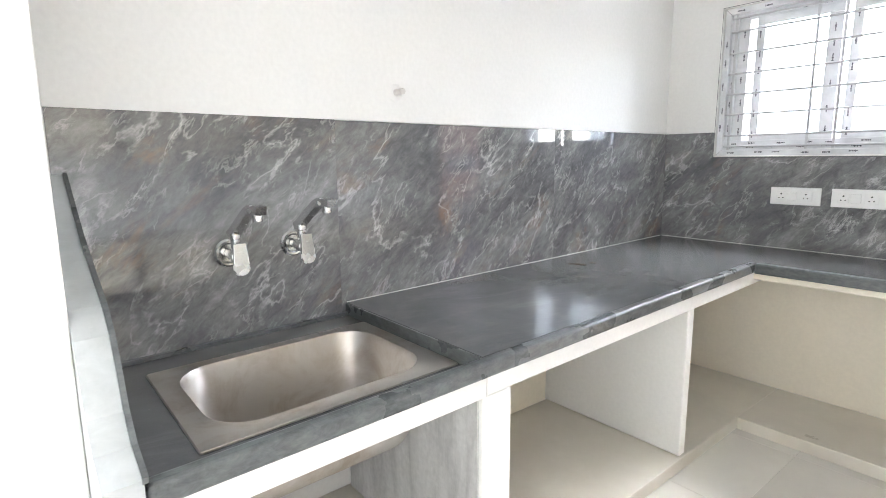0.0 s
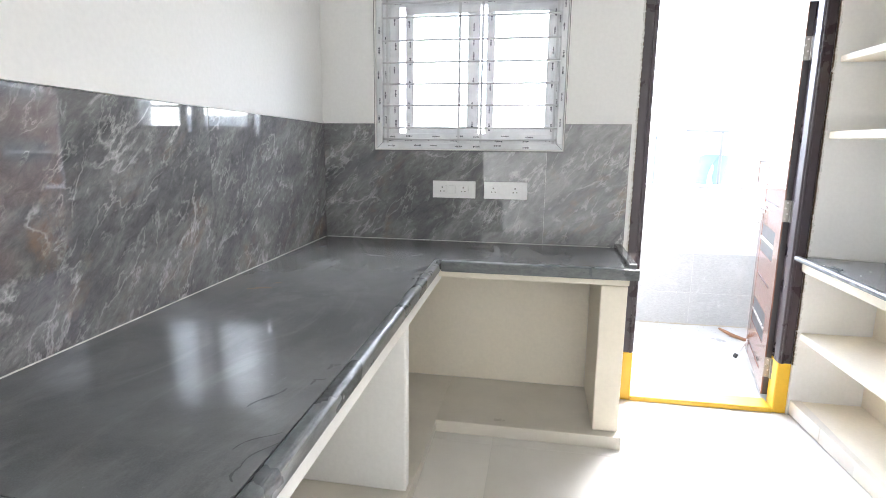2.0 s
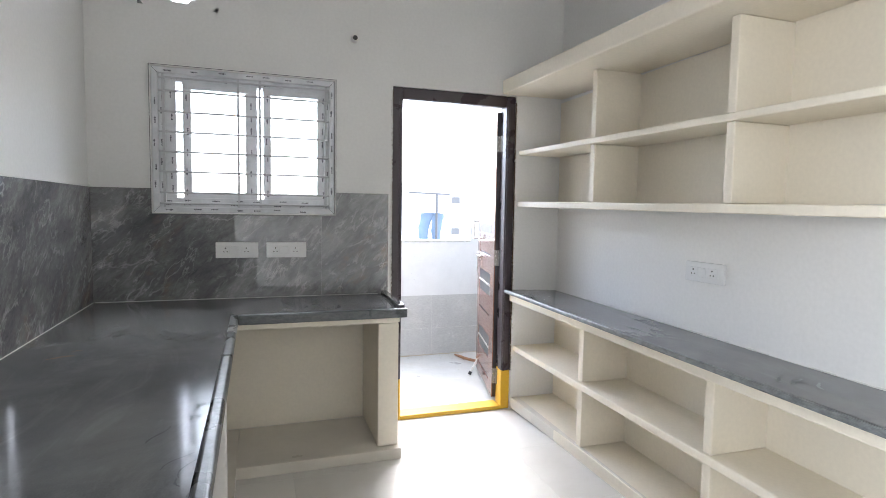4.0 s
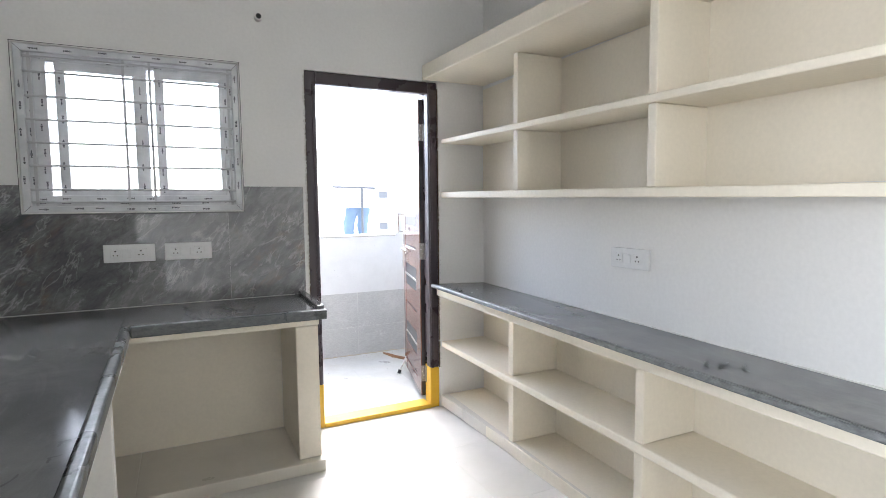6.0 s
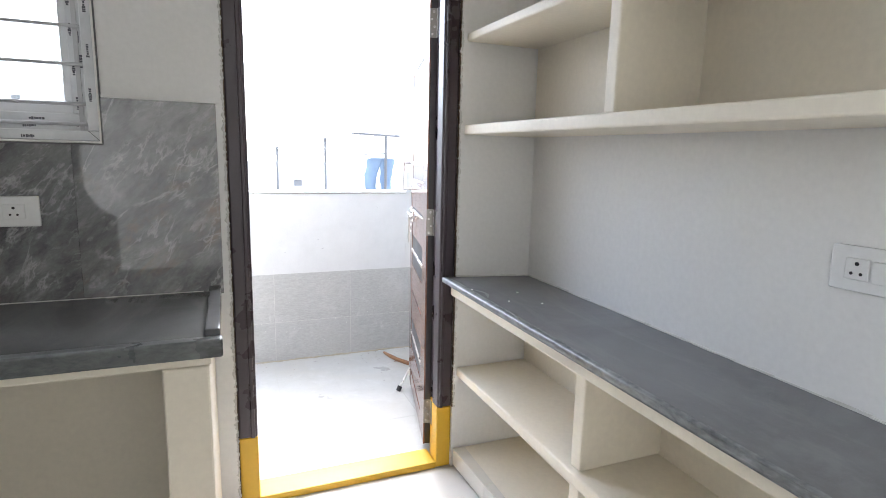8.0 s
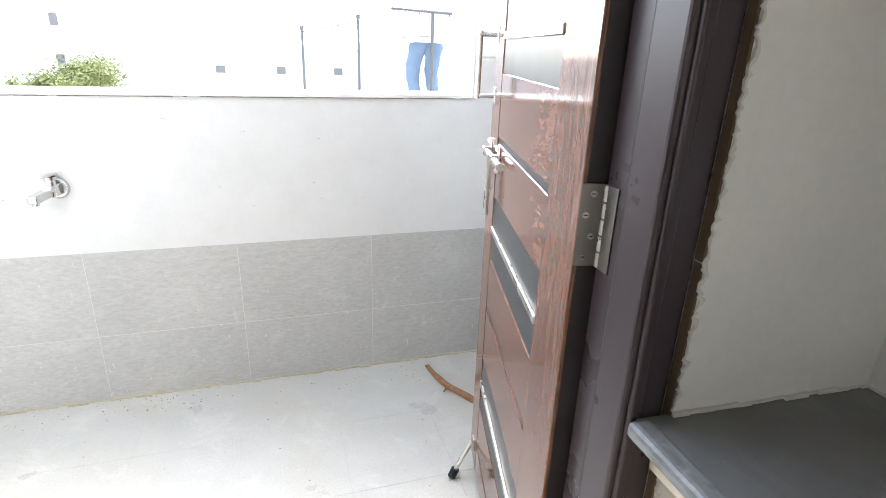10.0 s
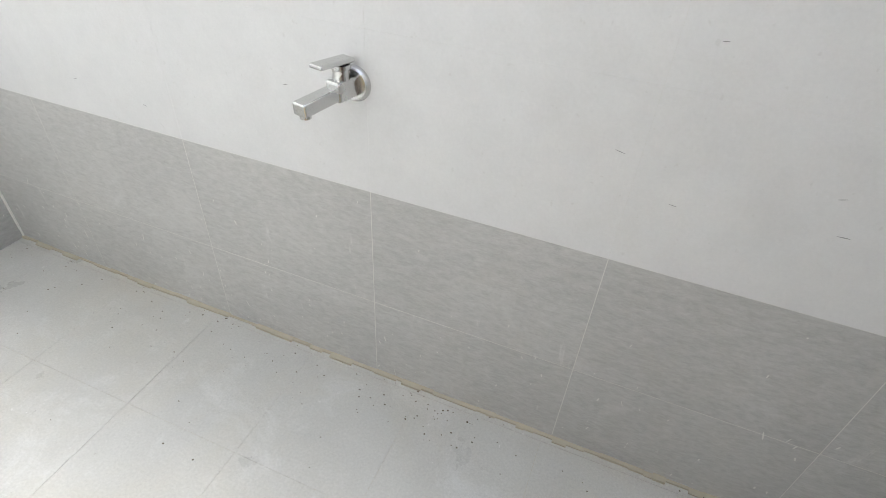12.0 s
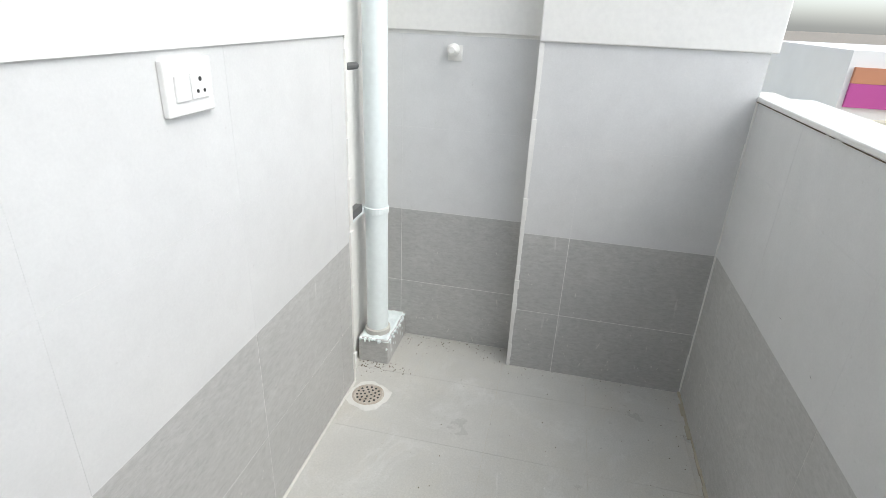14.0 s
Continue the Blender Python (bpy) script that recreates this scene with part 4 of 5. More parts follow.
def lower_shelves():
    th = thing("lower_shelves", (2.66, -1.7, 0), "cream plastered built-in shelves under a granite top", "shelves")
    LX = 2.487
    part("base", board(-3.45, -0.002, 0.0, 0.068, LX + 0.012, 0.004), SHELFPAINT, th)
    # tiled kerb in front of the base
    y = -0.004
    for L in (0.28, 0.6, 0.6, 0.6, 0.6, 0.6):
        part("kerb_tile", board(max(y - L + 0.003, -3.45), y, -0.001, 0.071, LX - 0.003, 0.0015, LX + 0.05), PLINTH, th)
        y -= L
    part("back_panel", box(2.8115, 2.8148, -3.44, -0.003, 0.02, 0.76), SHELFPAINT, th)
    part("mid_shelf", board(-3.45, -0.002, 0.395, 0.432, LX + 0.004), SHELFPAINT, th)
    part("top_slab", board(-3.45, -0.002, 0.742, 0.7945, LX - 0.030), SHELFPAINT, th)
    for d in DIV:
        part("divider", board(d - 0.022, d + 0.022, 0.069, 0.394, LX + 0.001, 0.005), SHELFPAINT, th)
        part("divider", board(d - 0.022, d + 0.022, 0.433, 0.741, LX + 0.001, 0.005), SHELFPAINT, th)
    top = thing("shelf_granite_top", (2.63, -1.7, 0.79), "dusty grey-black granite slab on built-in shelves", "worktop")
    bm = board(-3.45, 0.004, 0.796, 0.818, 2.432, 0.002)
    for v in bm.verts:
        v.co.z += slab_z(v.co.x, v.co.y) - 0.818 - tilt(v.co.y)
    part("slab", bm, GRANITE_DUSTY, top)
    part("rounded_edge", board(-3.45, 0.004, 0.7955, 0.8195, 2.418, 0.009, 2.452), SHELF_EDGE, top, "rounded polished front edge with highlights put into its colour")


lower_shelves()


def upper_shelves():
    th = thing("upper_shelves", (2.68, -1.7, 1.38), "cream plastered wall shelves under a projecting loft slab", "shelves")
    UX = 2.497
    part("bottom_shelf", board(-3.45, -0.002, 1.378, 1.415, UX), SHELFPAINT, th)
    part("back_panel", box(2.8115, 2.8148, -3.44, -0.003, 1.40, 2.10), SHELFPAINT, th)
    part("mid_shelf", board(-3.45, -0.002, 1.722, 1.752, UX + 0.004), SHELFPAINT, th)
    for d in UPPER_DIV:
        part("divider", board(d - 0.02, d + 0.02, 1.416, 1.721, UX + 0.003, 0.005), SHELFPAINT, th)
        part("divider", board(d - 0.02, d + 0.02, 1.753, 2.109, UX + 0.003, 0.005), SHELFPAINT, th)
    part("loft_slab", board(-3.45, -0.016, 2.11, 2.20, 2.365, 0.008), SHELFPAINT, th)


upper_shelves()


# ---- balcony fittings ----
def corner_strip(name, x, y, z0, z1, w=0.007):
    bm = bmesh.new()
    z = z0
    rnd = random.Random(int(x * 1000 + y * 77))
    while z < z1:
        h = min(rnd.uniform(0.015, 0.07), z1 - z)
        k = w * rnd.uniform(0.6, 1.25)
        add_box(bm, x - k, x + k, y - k, y + k, z, z + h)
        z += h
    return structure(name, bm, WHITE, "ragged white cement strip on a tile corner")


corner_strip("trim_pier", WESTX - 0.002, 0.834, 0.0, 1.2)
corner_strip("trim_corner_west", WESTX + 0.001, PARY - 0.001, 0.0, 1.08, 0.004)
corner_strip("trim_corner_east", EASTX - 0.001, PARY - 0.001, 0.0, 1.2, 0.003)
corner_strip("trim_building_corner", 0.343, TH - 0.003, 0.0, 1.21, 0.009)

# thicker plaster above the tiled height
bm = bmesh.new()
for c in ((0.335, 1.64, 1.205, 1.32), (1.285, 1.64, 1.32, 2.115), (0.335, 1.64, 2.115, 2.44), (0.655, 1.64, 2.44, 2.75)):
    add_box(bm, c[0], c[1], TH - 0.01, TH + 0.006, c[2], c[3])
add_box(bm, 2.49, EASTX + 0.01, TH - 0.01, TH + 0.006, 1.205, 2.75)
add_box(bm, 1.64, 2.49, TH - 0.01, TH + 0.006, 2.13, 2.75)
structure("plaster_building", bm, WHITE, "white painted plaster above the tiles")
structure("plaster_pier", box(WESTX - 0.01, WESTX + 0.008, 0.825, PARY + 0.02, 1.205, 2.75, 0.004), WHITE, "white painted pier above the tiles")
structure("plaster_recess", box(-0.03, -0.012, 0.24, 0.825, 1.215, 2.75, 0.004), WHITE, "white painted recess above the tiles")
structure("plaster_east", box(EASTX - 0.004, EASTX + 0.01, TH + 0.006, PARY + 0.01, 1.205, 2.75, 0.003), WHITE, "white painted end wall above the tiles")
structure("plaster_pier_east", box(2.741, EASTX - 0.004, PARY - 0.004, PARY + 0.01, 1.215, 2.75, 0.003), WHITE, "white painted corner pier above the tiles")

PX, PY = 0.152, 0.312


def drain_pipe():
    th = thing("drain_pipe", (PX, PY, 0.115), "pale blue-grey painted drain pipe with a clamp", "pipe")
    part("pipe", lathe([(0.041, 0.112), (0.041, 2.745)], 28, Matrix.Translation((PX, PY, 0))), PIPE, th, smooth=True)
    part("collar", lathe([(0.050, 0.112), (0.049, 0.13), (0.041, 0.134)], 24, Matrix.Translation((PX, PY, 0))), CEMENT, th, "rough cement collar")
    for z in (0.62, 1.56):
        c = part("clamp", lathe([(0.043, z - 0.012), (0.0445, z - 0.011), (0.0445, z + 0.011), (0.043, z + 0.012)], 24, Matrix.Translation((PX, PY, 0))), PIPE, th, smooth=False)
        part("clamp_arm", box(PX + 0.02, PX + 0.19, PY - 0.045, PY - 0.037, z - 0.011, z + 0.011), PIPE, c)
    part("bracket", box(PX + 0.05, PX + 0.185, PY - 0.06, PY - 0.035, 0.62, 0.65, 0.002, 1), IRON, th, "rusty dark bracket")


drain_pipe()
th = thing("pipe_block", (0.1, PY, 0), "small tiled block round the foot of the pipe", "block")
part("block", box(-0.02, 0.216, 0.255, 0.375, -0.002, 0.106, 0.003, 1), DADO, th)
bm = bmesh.new()
bmesh.ops.create_grid(bm, x_segments=16, y_segments=10, size=0.5, matrix=Matrix.Translation((0.098, 0.315, 0.112)) @ Matrix.Diagonal((0.24, 0.123, 1, 1)))
for v in bm.verts:
    v.co.z += 0.010 * noise.noise(v.co * 38)
    if abs(v.co.x - 0.098) > 0.115 or abs(v.co.y - 0.315) > 0.058:
        v.co.z = 0.1
rnd = random.Random(31)
for i in range(34):
    x, y = (rnd.uniform(0.0, 0.217), 0.376) if i % 2 else (0.217, rnd.uniform(0.26, 0.374))
    bmesh.ops.create_icosphere(bm, subdivisions=1, radius=1.0, matrix=Matrix.Translation((x, y, 0.108 - abs(rnd.gauss(0, 0.012)))) @ Matrix.Diagonal((rnd.uniform(0.004, 0.011), rnd.uniform(0.003, 0.007), rnd.uniform(0.004, 0.010), 1)))
for i in range(9):
    bmesh.ops.create_icosphere(bm, subdivisions=1, radius=1.0, matrix=Matrix.Translation((rnd.uniform(0.02, 0.21), 0.3752, rnd.uniform(0.02, 0.09))) @ Matrix.Diagonal((rnd.uniform(0.002, 0.006), 0.0015, rnd.uniform(0.003, 0.012), 1)))
part("cement_top", bm, PIPE, th, "rough painted cement topping")
th = thing("conduit", (0.26, 0.2, 0), "thin white conduit pipe in the slot", "pipe")
part("tube", rod((0.285, 0.252, 0.0), (0.285, 0.252, 2.745), 0.011, 12), WHITE, th)
part("tube", rod((0.315, 0.25, 0.9), (0.315, 0.25, 2.745), 0.008, 12), WHITE, th)
part("stub", rod((0.25, 0.285, 1.115), (0.305, 0.27, 1.115), 0.011, 10), IRON, th, "dark broken pipe stub")


def floor_drain():
    x, y = 0.413, 0.365
    th = thing("floor_drain", (x, y, 0), "round rusty perforated floor drain in white cement", "drain")
    bm = bmesh.new()
    n = 28
    inn = [bm.verts.new((x + 0.058 * math.cos(2 * math.pi * i / n), y + 0.058 * math.sin(2 * math.pi * i / n), 0.005)) for i in range(n)]
    out = []
    for i in range(n):
        r = 0.078 + 0.006 * math.sin(i * 0.9) + 0.003 * math.sin(i * 2.3)
        a = 2 * math.pi * i / n
        out.append(bm.verts.new((x + r * math.cos(a), y + r * math.sin(a), 0.0005)))
    for i in range(n):
        bm.faces.new((inn[i], out[i], out[(i + 1) % n], inn[(i + 1) % n]))
    part("cement_ring", bm, PATCH, th, "uneven white cement ring")
    part("plate", lathe([(0.058, 0.0), (0.058, 0.005), (0.05, 0.007), (0.047, 0.005), (0.01, 0.006)], 28, Matrix.Translation((x, y, 0))), RUST, th)
    for rr, k in ((0.04, 14), (0.026, 9), (0.012, 4)):
        for i in range(k):
            a = 2 * math.pi * i / k
            part("hole", rod((x + rr * math.cos(a), y + rr * math.sin(a), 0.004), (x + rr * math.cos(a), y + rr * math.sin(a), 0.0066), 0.0042, 7), HOLE, th)


floor_drain()


def balcony_tap():
    x, z = 1.384, 0.796
    th = thing("balcony_tap", (x, PARY, z - 0.05), "square chrome bib tap with a flat lever on tiled parapet", "tap")
    w = Matrix.Translation((x, PARY, z)) @ pose(0, 0, 0, 90, 0, 0)
    part("flange", lathe([(0.037, 0), (0.037, 0.003), (0.031, 0.011), (0.027, 0.011), (0.018, 0.008)], 26, w), TAPCHROME, th, smooth=True)
    m = Matrix.Translation((x, PARY, z)) @ pose(0, 0, 0, 0, 0, -12)
    part("body", box(-0.018, 0.018, -0.062, -0.004, -0.02, 0.02, 0.005, 3, m), TAPCHROME, th)
    part("spout", box(-0.016, 0.016, -0.150, -0.058, -0.014, 0.012, 0.004, 3, m @ pose(0, 0, 0, 2, 0, 0)), TAPCHROME, th)
    part("outlet", lathe([(0.011, 0), (0.011, 0.008)], 14, m @ Matrix.Translation((0, -0.135, -0.026))), TAPCHROME, th)
    part("cartridge", lathe([(0.017, 0.018), (0.016, 0.038), (0.019, 0.040), (0.019, 0.048)], 20, m @ Matrix.Translation((0, -0.036, 0))), TAPCHROME, th, smooth=True)
    part("lever", box(-0.016, 0.016, -0.105, -0.015, 0.047, 0.056, 0.003, 2, m @ pose(0, 0, 0, -4, 0, 0)), TAPCHROME, th)
    th.scale = (0.9, 0.9, 0.9)


balcony_tap()
th = thing("plug_knob", (-0.02, 0.537, 1.14), "small white capped pipe plug on a square patch", "plug")
part("patch", box(-0.021, -0.016, 0.515, 0.565, 1.125, 1.175), WHITE, th)
part("plug", lathe([(0.021, 0), (0.021, 0.018), (0.014, 0.024), (0.010, 0.04)], 14, pose(-0.017, 0.535, 1.16, 0, 90, 0)), WHITE, th)


def stick():
    bm = bmesh.new()
    pts = [Vector(p) for p in ((2.576, 1.400, 0.008), (2.590, 1.318, 0.0115), (2.620, 1.235, 0.0125), (2.664, 1.160, 0.012), (2.715, 1.082, 0.0105), (2.745, 1.03, 0.009))]
    rad = [0.008, 0.0105, 0.0125, 0.012, 0.0108, 0.009]
    rings = []
    for i, p in enumerate(pts):
        d = (pts[min(i + 1, 5)] - pts[max(i - 1, 0)]).normalized()
        s = d.cross(Vector((0, 0, 1))).normalized()
        u = s.cross(d)
        rings.append([bm.verts.new(p + (s * math.cos(a) + u * math.sin(a)) * rad[i] * (1 + 0.25 * math.sin(3 * a + i * 2))) for a in [2 * math.pi * k / 10 for k in range(10)]])
    for a, b in zip(rings, rings[1:]):
        for k in range(10):
            bm.faces.new((a[k], a[(k + 1) % 10], b[(k + 1) % 10], b[k]))
    bm.faces.new(rings[0]), bm.faces.new(rings[-1])
    add_rod(bm, (2.622, 1.235, 0.02), (2.592, 1.214, 0.008), 0.005, 6, 0.003)
    bmesh.ops.recalc_face_normals(bm, faces=bm.faces)
    solid("stick", bm, BARK, "dry peeling brown branch lying on the balcony floor", "stick")


stick()


def crumbs():
    """Dirt crumbs gathered along the parapet's foot and round the drain."""
    rnd = random.Random(3)
    bm = bmesh.new()

    def one(x, y, s):
        bmesh.ops.create_icosphere(bm, subdivisions=1, radius=s, matrix=Matrix.Translation((x, y, s * 0.3)) @ Matrix.Diagonal((1, rnd.uniform(0.4, 1), 0.45, 1)))

    for i in range(150):
        one(rnd.uniform(0.12, 2.8), PARY - abs(rnd.gauss(0.0, 0.09)) - 0.012, rnd.uniform(0.0009, 0.0026))
    for i in range(26):
        one(rnd.gauss(1.55, 0.12), PARY - abs(rnd.gauss(0.05, 0.07)) - 0.012, rnd.uniform(0.0014, 0.0034))
    for i in range(75):
        one(abs(rnd.gauss(0, 0.05)) - 0.01, rnd.uniform(0.38, 0.80), rnd.uniform(0.001, 0.0035))
    for i in range(70):
        one(rnd.gauss(0.235, 0.03), rnd.gauss(0.34, 0.06), rnd.uniform(0.001, 0.0045))
    for i in range(40):
        one(WESTX + abs(rnd.gauss(0, 0.05)), rnd.uniform(0.84, 1.47), rnd.uniform(0.0008, 0.0026))
    for i in range(70):
        one(rnd.uniform(0.2, 2.6), rnd.uniform(0.5, 1.4), rnd.uniform(0.001, 0.003))
    solid("dirt_crumbs", bm, DIRT, "scattered dark dirt crumbs on the balcony tiles", "dirt", kind="stuff")


crumbs()


# ---- small marks on the worktops ----
def mark(x, y, z, L, w, ang, mat, label, cat):
    bm = bmesh.new()
    n = 7
    prev = None
    m = pose(x, y, z, 0, 0, ang)
    for i in range(n + 1):
        u = i / n - 0.5
        ww = w * (0.35 + 0.65 * math.sin(math.pi * (i + 0.6) / (n + 1.2))) * (1 + 0.35 * math.sin(i * 2.3 + x * 9))
        off = 0.12 * L * math.sin(u * 4 + y * 5)
        pair = [m @ Vector((u * L, off - ww / 2, 0.0012)), m @ Vector((u * L, off + ww / 2, 0.0012))]
        pair = [bm.verts.new(p) for p in pair]
        if prev:
            bm.faces.new((prev[0], pair[0], pair[1], prev[1]))
        prev = pair
    bm.normal_update()
    for f in bm.faces:
        if f.normal.z < 0:
            f.normal_flip()
    solid(name_of(cat), bm, mat, label, cat)


def name_of(cat):
    return cat.replace(" ", "_")


WET = paint("damp_dark_mark", (0.016, 0.018, 0.020), 0.6)
RUBBED = paint("rubbed_dust_mark", (0.085, 0.09, 0.092), 0.5)
for x, y, L, w, a in ((0.197, -1.10, 0.085, 0.020, 12), (0.225, -1.02, 0.035, 0.010, 20)):
    mark(x, y, CZ + 0.0185 * y + 0.001, L, w, a, DIRT, "dark scrap lying on the dusty granite counter", "scrap")
for x, y, L, w, a in ((0.638, -1.875, 0.10, 0.007, 80), (0.700, -1.787, 0.030, 0.007, 110), (0.712, -1.772, 0.022, 0.006, 30), (0.706, -1.705, 0.030, 0.008, 105), (0.716, -1.690, 0.022, 0.007, 25),
                      (0.738, -1.683, 0.018, 0.007, 60), (0.70, -2.03, 0.09, 0.0035, 60), (0.725, -2.07, 0.09, 0.0035, 80), (0.715, -2.13, 0.04, 0.005, 110), (0.745, -2.19, 0.03, 0.006, 95)):
    mark(x, y, CZ + 0.0185 * y + 0.001, L, w, a, WET, "dark finger mark in the counter's dust", "smear")
for x, y, L, w, a in ((2.506, -0.205, 0.024, 0.003, 30), (2.524, -0.216, 0.016, 0.003, 10), (2.486, -0.228, 0.022, 0.007, 100), (2.478, -0.240, 0.018, 0.006, 10), (2.486, -0.258, 0.022, 0.007, 95),
                      (2.494, -0.276, 0.024, 0.008, 80), (2.482, -0.291, 0.022, 0.007, 15), (2.470, -0.303, 0.020, 0.005, 100), (2.478, -0.322, 0.022, 0.005, 20)):
    mark(x, y, slab_z(x, y) + 0.0008, L, w, a, WET, "damp dark smear on the dusty granite slab", "smear")
mark(2.4615, -0.272, slab_z(2.4615, -0.272) + 0.0008, 0.13, 0.012, 88, RUBBED, "damp dark patch along the slab's edge", "smear")
for x, y, L, w, a in ((2.555, -1.945, 0.06, 0.016, 60), (2.60, -1.975, 0.09, 0.014, 35), (2.635, -2.03, 0.08, 0.012, 55)):
    mark(x, y, slab_z(x, y) + 0.0004, L, w, a, RUBBED, "dark rubbed smear on the dusty granite slab", "smear")
for x, y in ((2.453, -0.214), (2.605, -0.279), (2.511, -0.387), (2.615, -0.432)):
    solid("plaster_crumb", box(x - 0.0035, x + 0.0035, y - 0.0022, y + 0.0022, slab_z(x, y), slab_z(x, y) + 0.003, 0.001, 1), WHITE, "small white plaster crumb on the granite slab", "crumb")

# uneven plaster line above and below the marble tiles
bm = bmesh.new()
add_box(bm, 0.0, 0.012, -3.10, -0.012, 1.456, 1.466)
structure("trim_tile_top", bm, CREAM, "thin cream plaster line over the tiles")
bm = bmesh.new()
add_box(bm, 0.012, 0.298, -0.012, 0.0, 1.456, 1.464)
add_box(bm, 1.293, 1.625, -0.012, 0.0, 1.456, 1.464)
structure("trim_tile_top_north", bm, CREAM, "thin cream plaster line over the tiles")
rnd = random.Random(12)
bm = bmesh.new()
y = -0.004
while y > -3.4:
    L = rnd.uniform(0.02, 0.09)
    w = rnd.uniform(0.001, 0.006)
    add_box(bm, 2.815 - w, 2.8155, y - L, y, slab_z(2.815, y) - 0.002, slab_z(2.815, y) + rnd.uniform(0.001, 0.006))
    y -= L
x = 2.48
while x < 2.81:
    L = rnd.uniform(0.01, 0.04)
    add_box(bm, x, x + L, -rnd.uniform(0.001, 0.006), 0.0005, slab_z(x, 0) - 0.002, slab_z(x, 0) + rnd.uniform(0.001, 0.006))
    x += L
structure("trim_slab_joint", bm, PATCH, "ragged plaster line where the slab meets the wall")
bm = bmesh.new()
x = WESTX
while x < EASTX - 0.001:
    L = min(rnd.uniform(0.015, 0.07), EASTX - x)
    add_box(bm, x, x + L, PARY - rnd.uniform(0.005, 0.017), PARY + 0.001, -0.001, rnd.uniform(0.003, 0.009))
    x += L
structure("trim_floor_bead", bm, BEAD, "uneven yellowish cement bead along the parapet's foot")
# dried cement splashes low on the balcony walls
bm = bmesh.new()


def splash(p, thin, w, h):
    size = [w, w, h]
    size[thin] = 0.0007
    bmesh.ops.create_icosphere(bm, subdivisions=1, radius=1.0, matrix=Matrix.Translation(p) @ pose(0, 0, 0, *((rnd.uniform(-25, 25), 0, 0) if thin == 0 else (0, rnd.uniform(-25, 25), 0))) @ Matrix.Diagonal((*size, 1)))


for i in range(260):
    z = abs(rnd.gauss(0, 0.2)) + 0.01
    if z > 0.55:
        continue
    h, w = rnd.uniform(0.0015, 0.007) * rnd.choice((1, 1, 1, 2.5)), rnd.uniform(0.0008, 0.0022)
    wall = rnd.choice("nnnwps")
    if wall == "n":
        splash((rnd.uniform(0.1, 2.8), PARY, z), 1, w, h)
    elif wall == "w":
        splash((-0.02, rnd.uniform(0.4, 0.81), z), 0, w, h)
    elif wall == "p":
        splash((WESTX, rnd.uniform(0.86, 1.47), z), 0, w, h)
    else:
        splash((rnd.uniform(0.36, 1.6), TH, z), 1, w, h)
solid("cement_splashes", bm, PATCH, "dried pale cement splashes low on the tiled balcony walls", "splash", kind="stuff")
bm = bmesh.new()
for i in range(14):
    splash((rnd.uniform(0.5, 2.6), PARY, rnd.uniform(0.62, 1.03)), 1, rnd.uniform(0.003, 0.013), rnd.uniform(0.0004, 0.0009))
solid("scuff_marks", bm, DUSTMARK, "thin grey scuffs on the pale parapet tiles", "scuff", kind="stuff")
structure("trim_floor_bead_building", box(0.35, 1.64, TH - 0.001, TH + 0.009, -0.001, 0.005, 0.003, 1), GROUT, "thin cement bead along the wall's foot")
leaned(structure("trim_joint", box(0.0095, 0.0125, BAY, -0.02, CZ, CZ + 0.003), GROUT, "white cement joint along the counter"))
structure("trim_joint_north", box(0.02, 1.55, -0.0125, -0.0095, CZ, CZ + 0.003), GROUT, "white cement joint along the counter")


# ---- beyond the balcony ----
GZ = -9.0
bm = bmesh.new()
bmesh.ops.create_grid(bm, x_segments=4, y_segments=4, size=1500, matrix=Matrix.Translation((0, 0, GZ)))
structure("ground", bm, GROUND, "dusty pale ground far below")


def house(name, x0, x1, y0, y1, z1, mat, label, storey=3.0, step=3.4, faces=("south",), shift=0.0, win=(1.1, 1.3)):
    th = thing(name, ((x0 + x1) / 2, (y0 + y1) / 2, GZ), label, "building", "neighbouring houses")
    part("wall", box(x0, x1, y0, y1, GZ, z1), mat, th)
    bm = bmesh.new()
    t = 0.15
    for c in ((x0, x1, y0, y0 + t), (x0, x1, y1 - t, y1), (x0, x0 + t, y0 + t, y1 - t), (x1 - t, x1, y0 + t, y1 - t)):
        add_box(bm, c[0], c[1], c[2], c[3], z1, z1 + 0.35)
    part("roof_parapet", bm, mat, th)
    z = z1 - storey + 0.9
    k = 0
    while z > GZ + 0.5:
        if "south" in faces:
            x = x0 + 1.0 + shift
            while x + win[0] < x1 - 0.5:
                w = part("window", box(x, x + win[0], y0 - 0.05, y0 + 0.02, z, z + win[1]), DARKPANE, th)
                part("sill", box(x - 0.1, x + win[0] + 0.1, y0 - 0.25, y0 - 0.051, z + win[1] + 0.1, z + win[1] + 0.18), mat, w)
                x += step
        if "east" in faces:
            y = y0 + 1.0
            while y + win[0] < y1 - 0.5:
                w = part("window", box(x1 - 0.02, x1 + 0.05, y, y + win[0], z, z + win[1]), DARKPANE, th)
                part("sill", box(x1 + 0.051, x1 + 0.25, y - 0.1, y + win[0] + 0.1, z + win[1] + 0.1, z + win[1] + 0.18), mat, w)
                y += step
        z -= storey
        k += 1
    return th


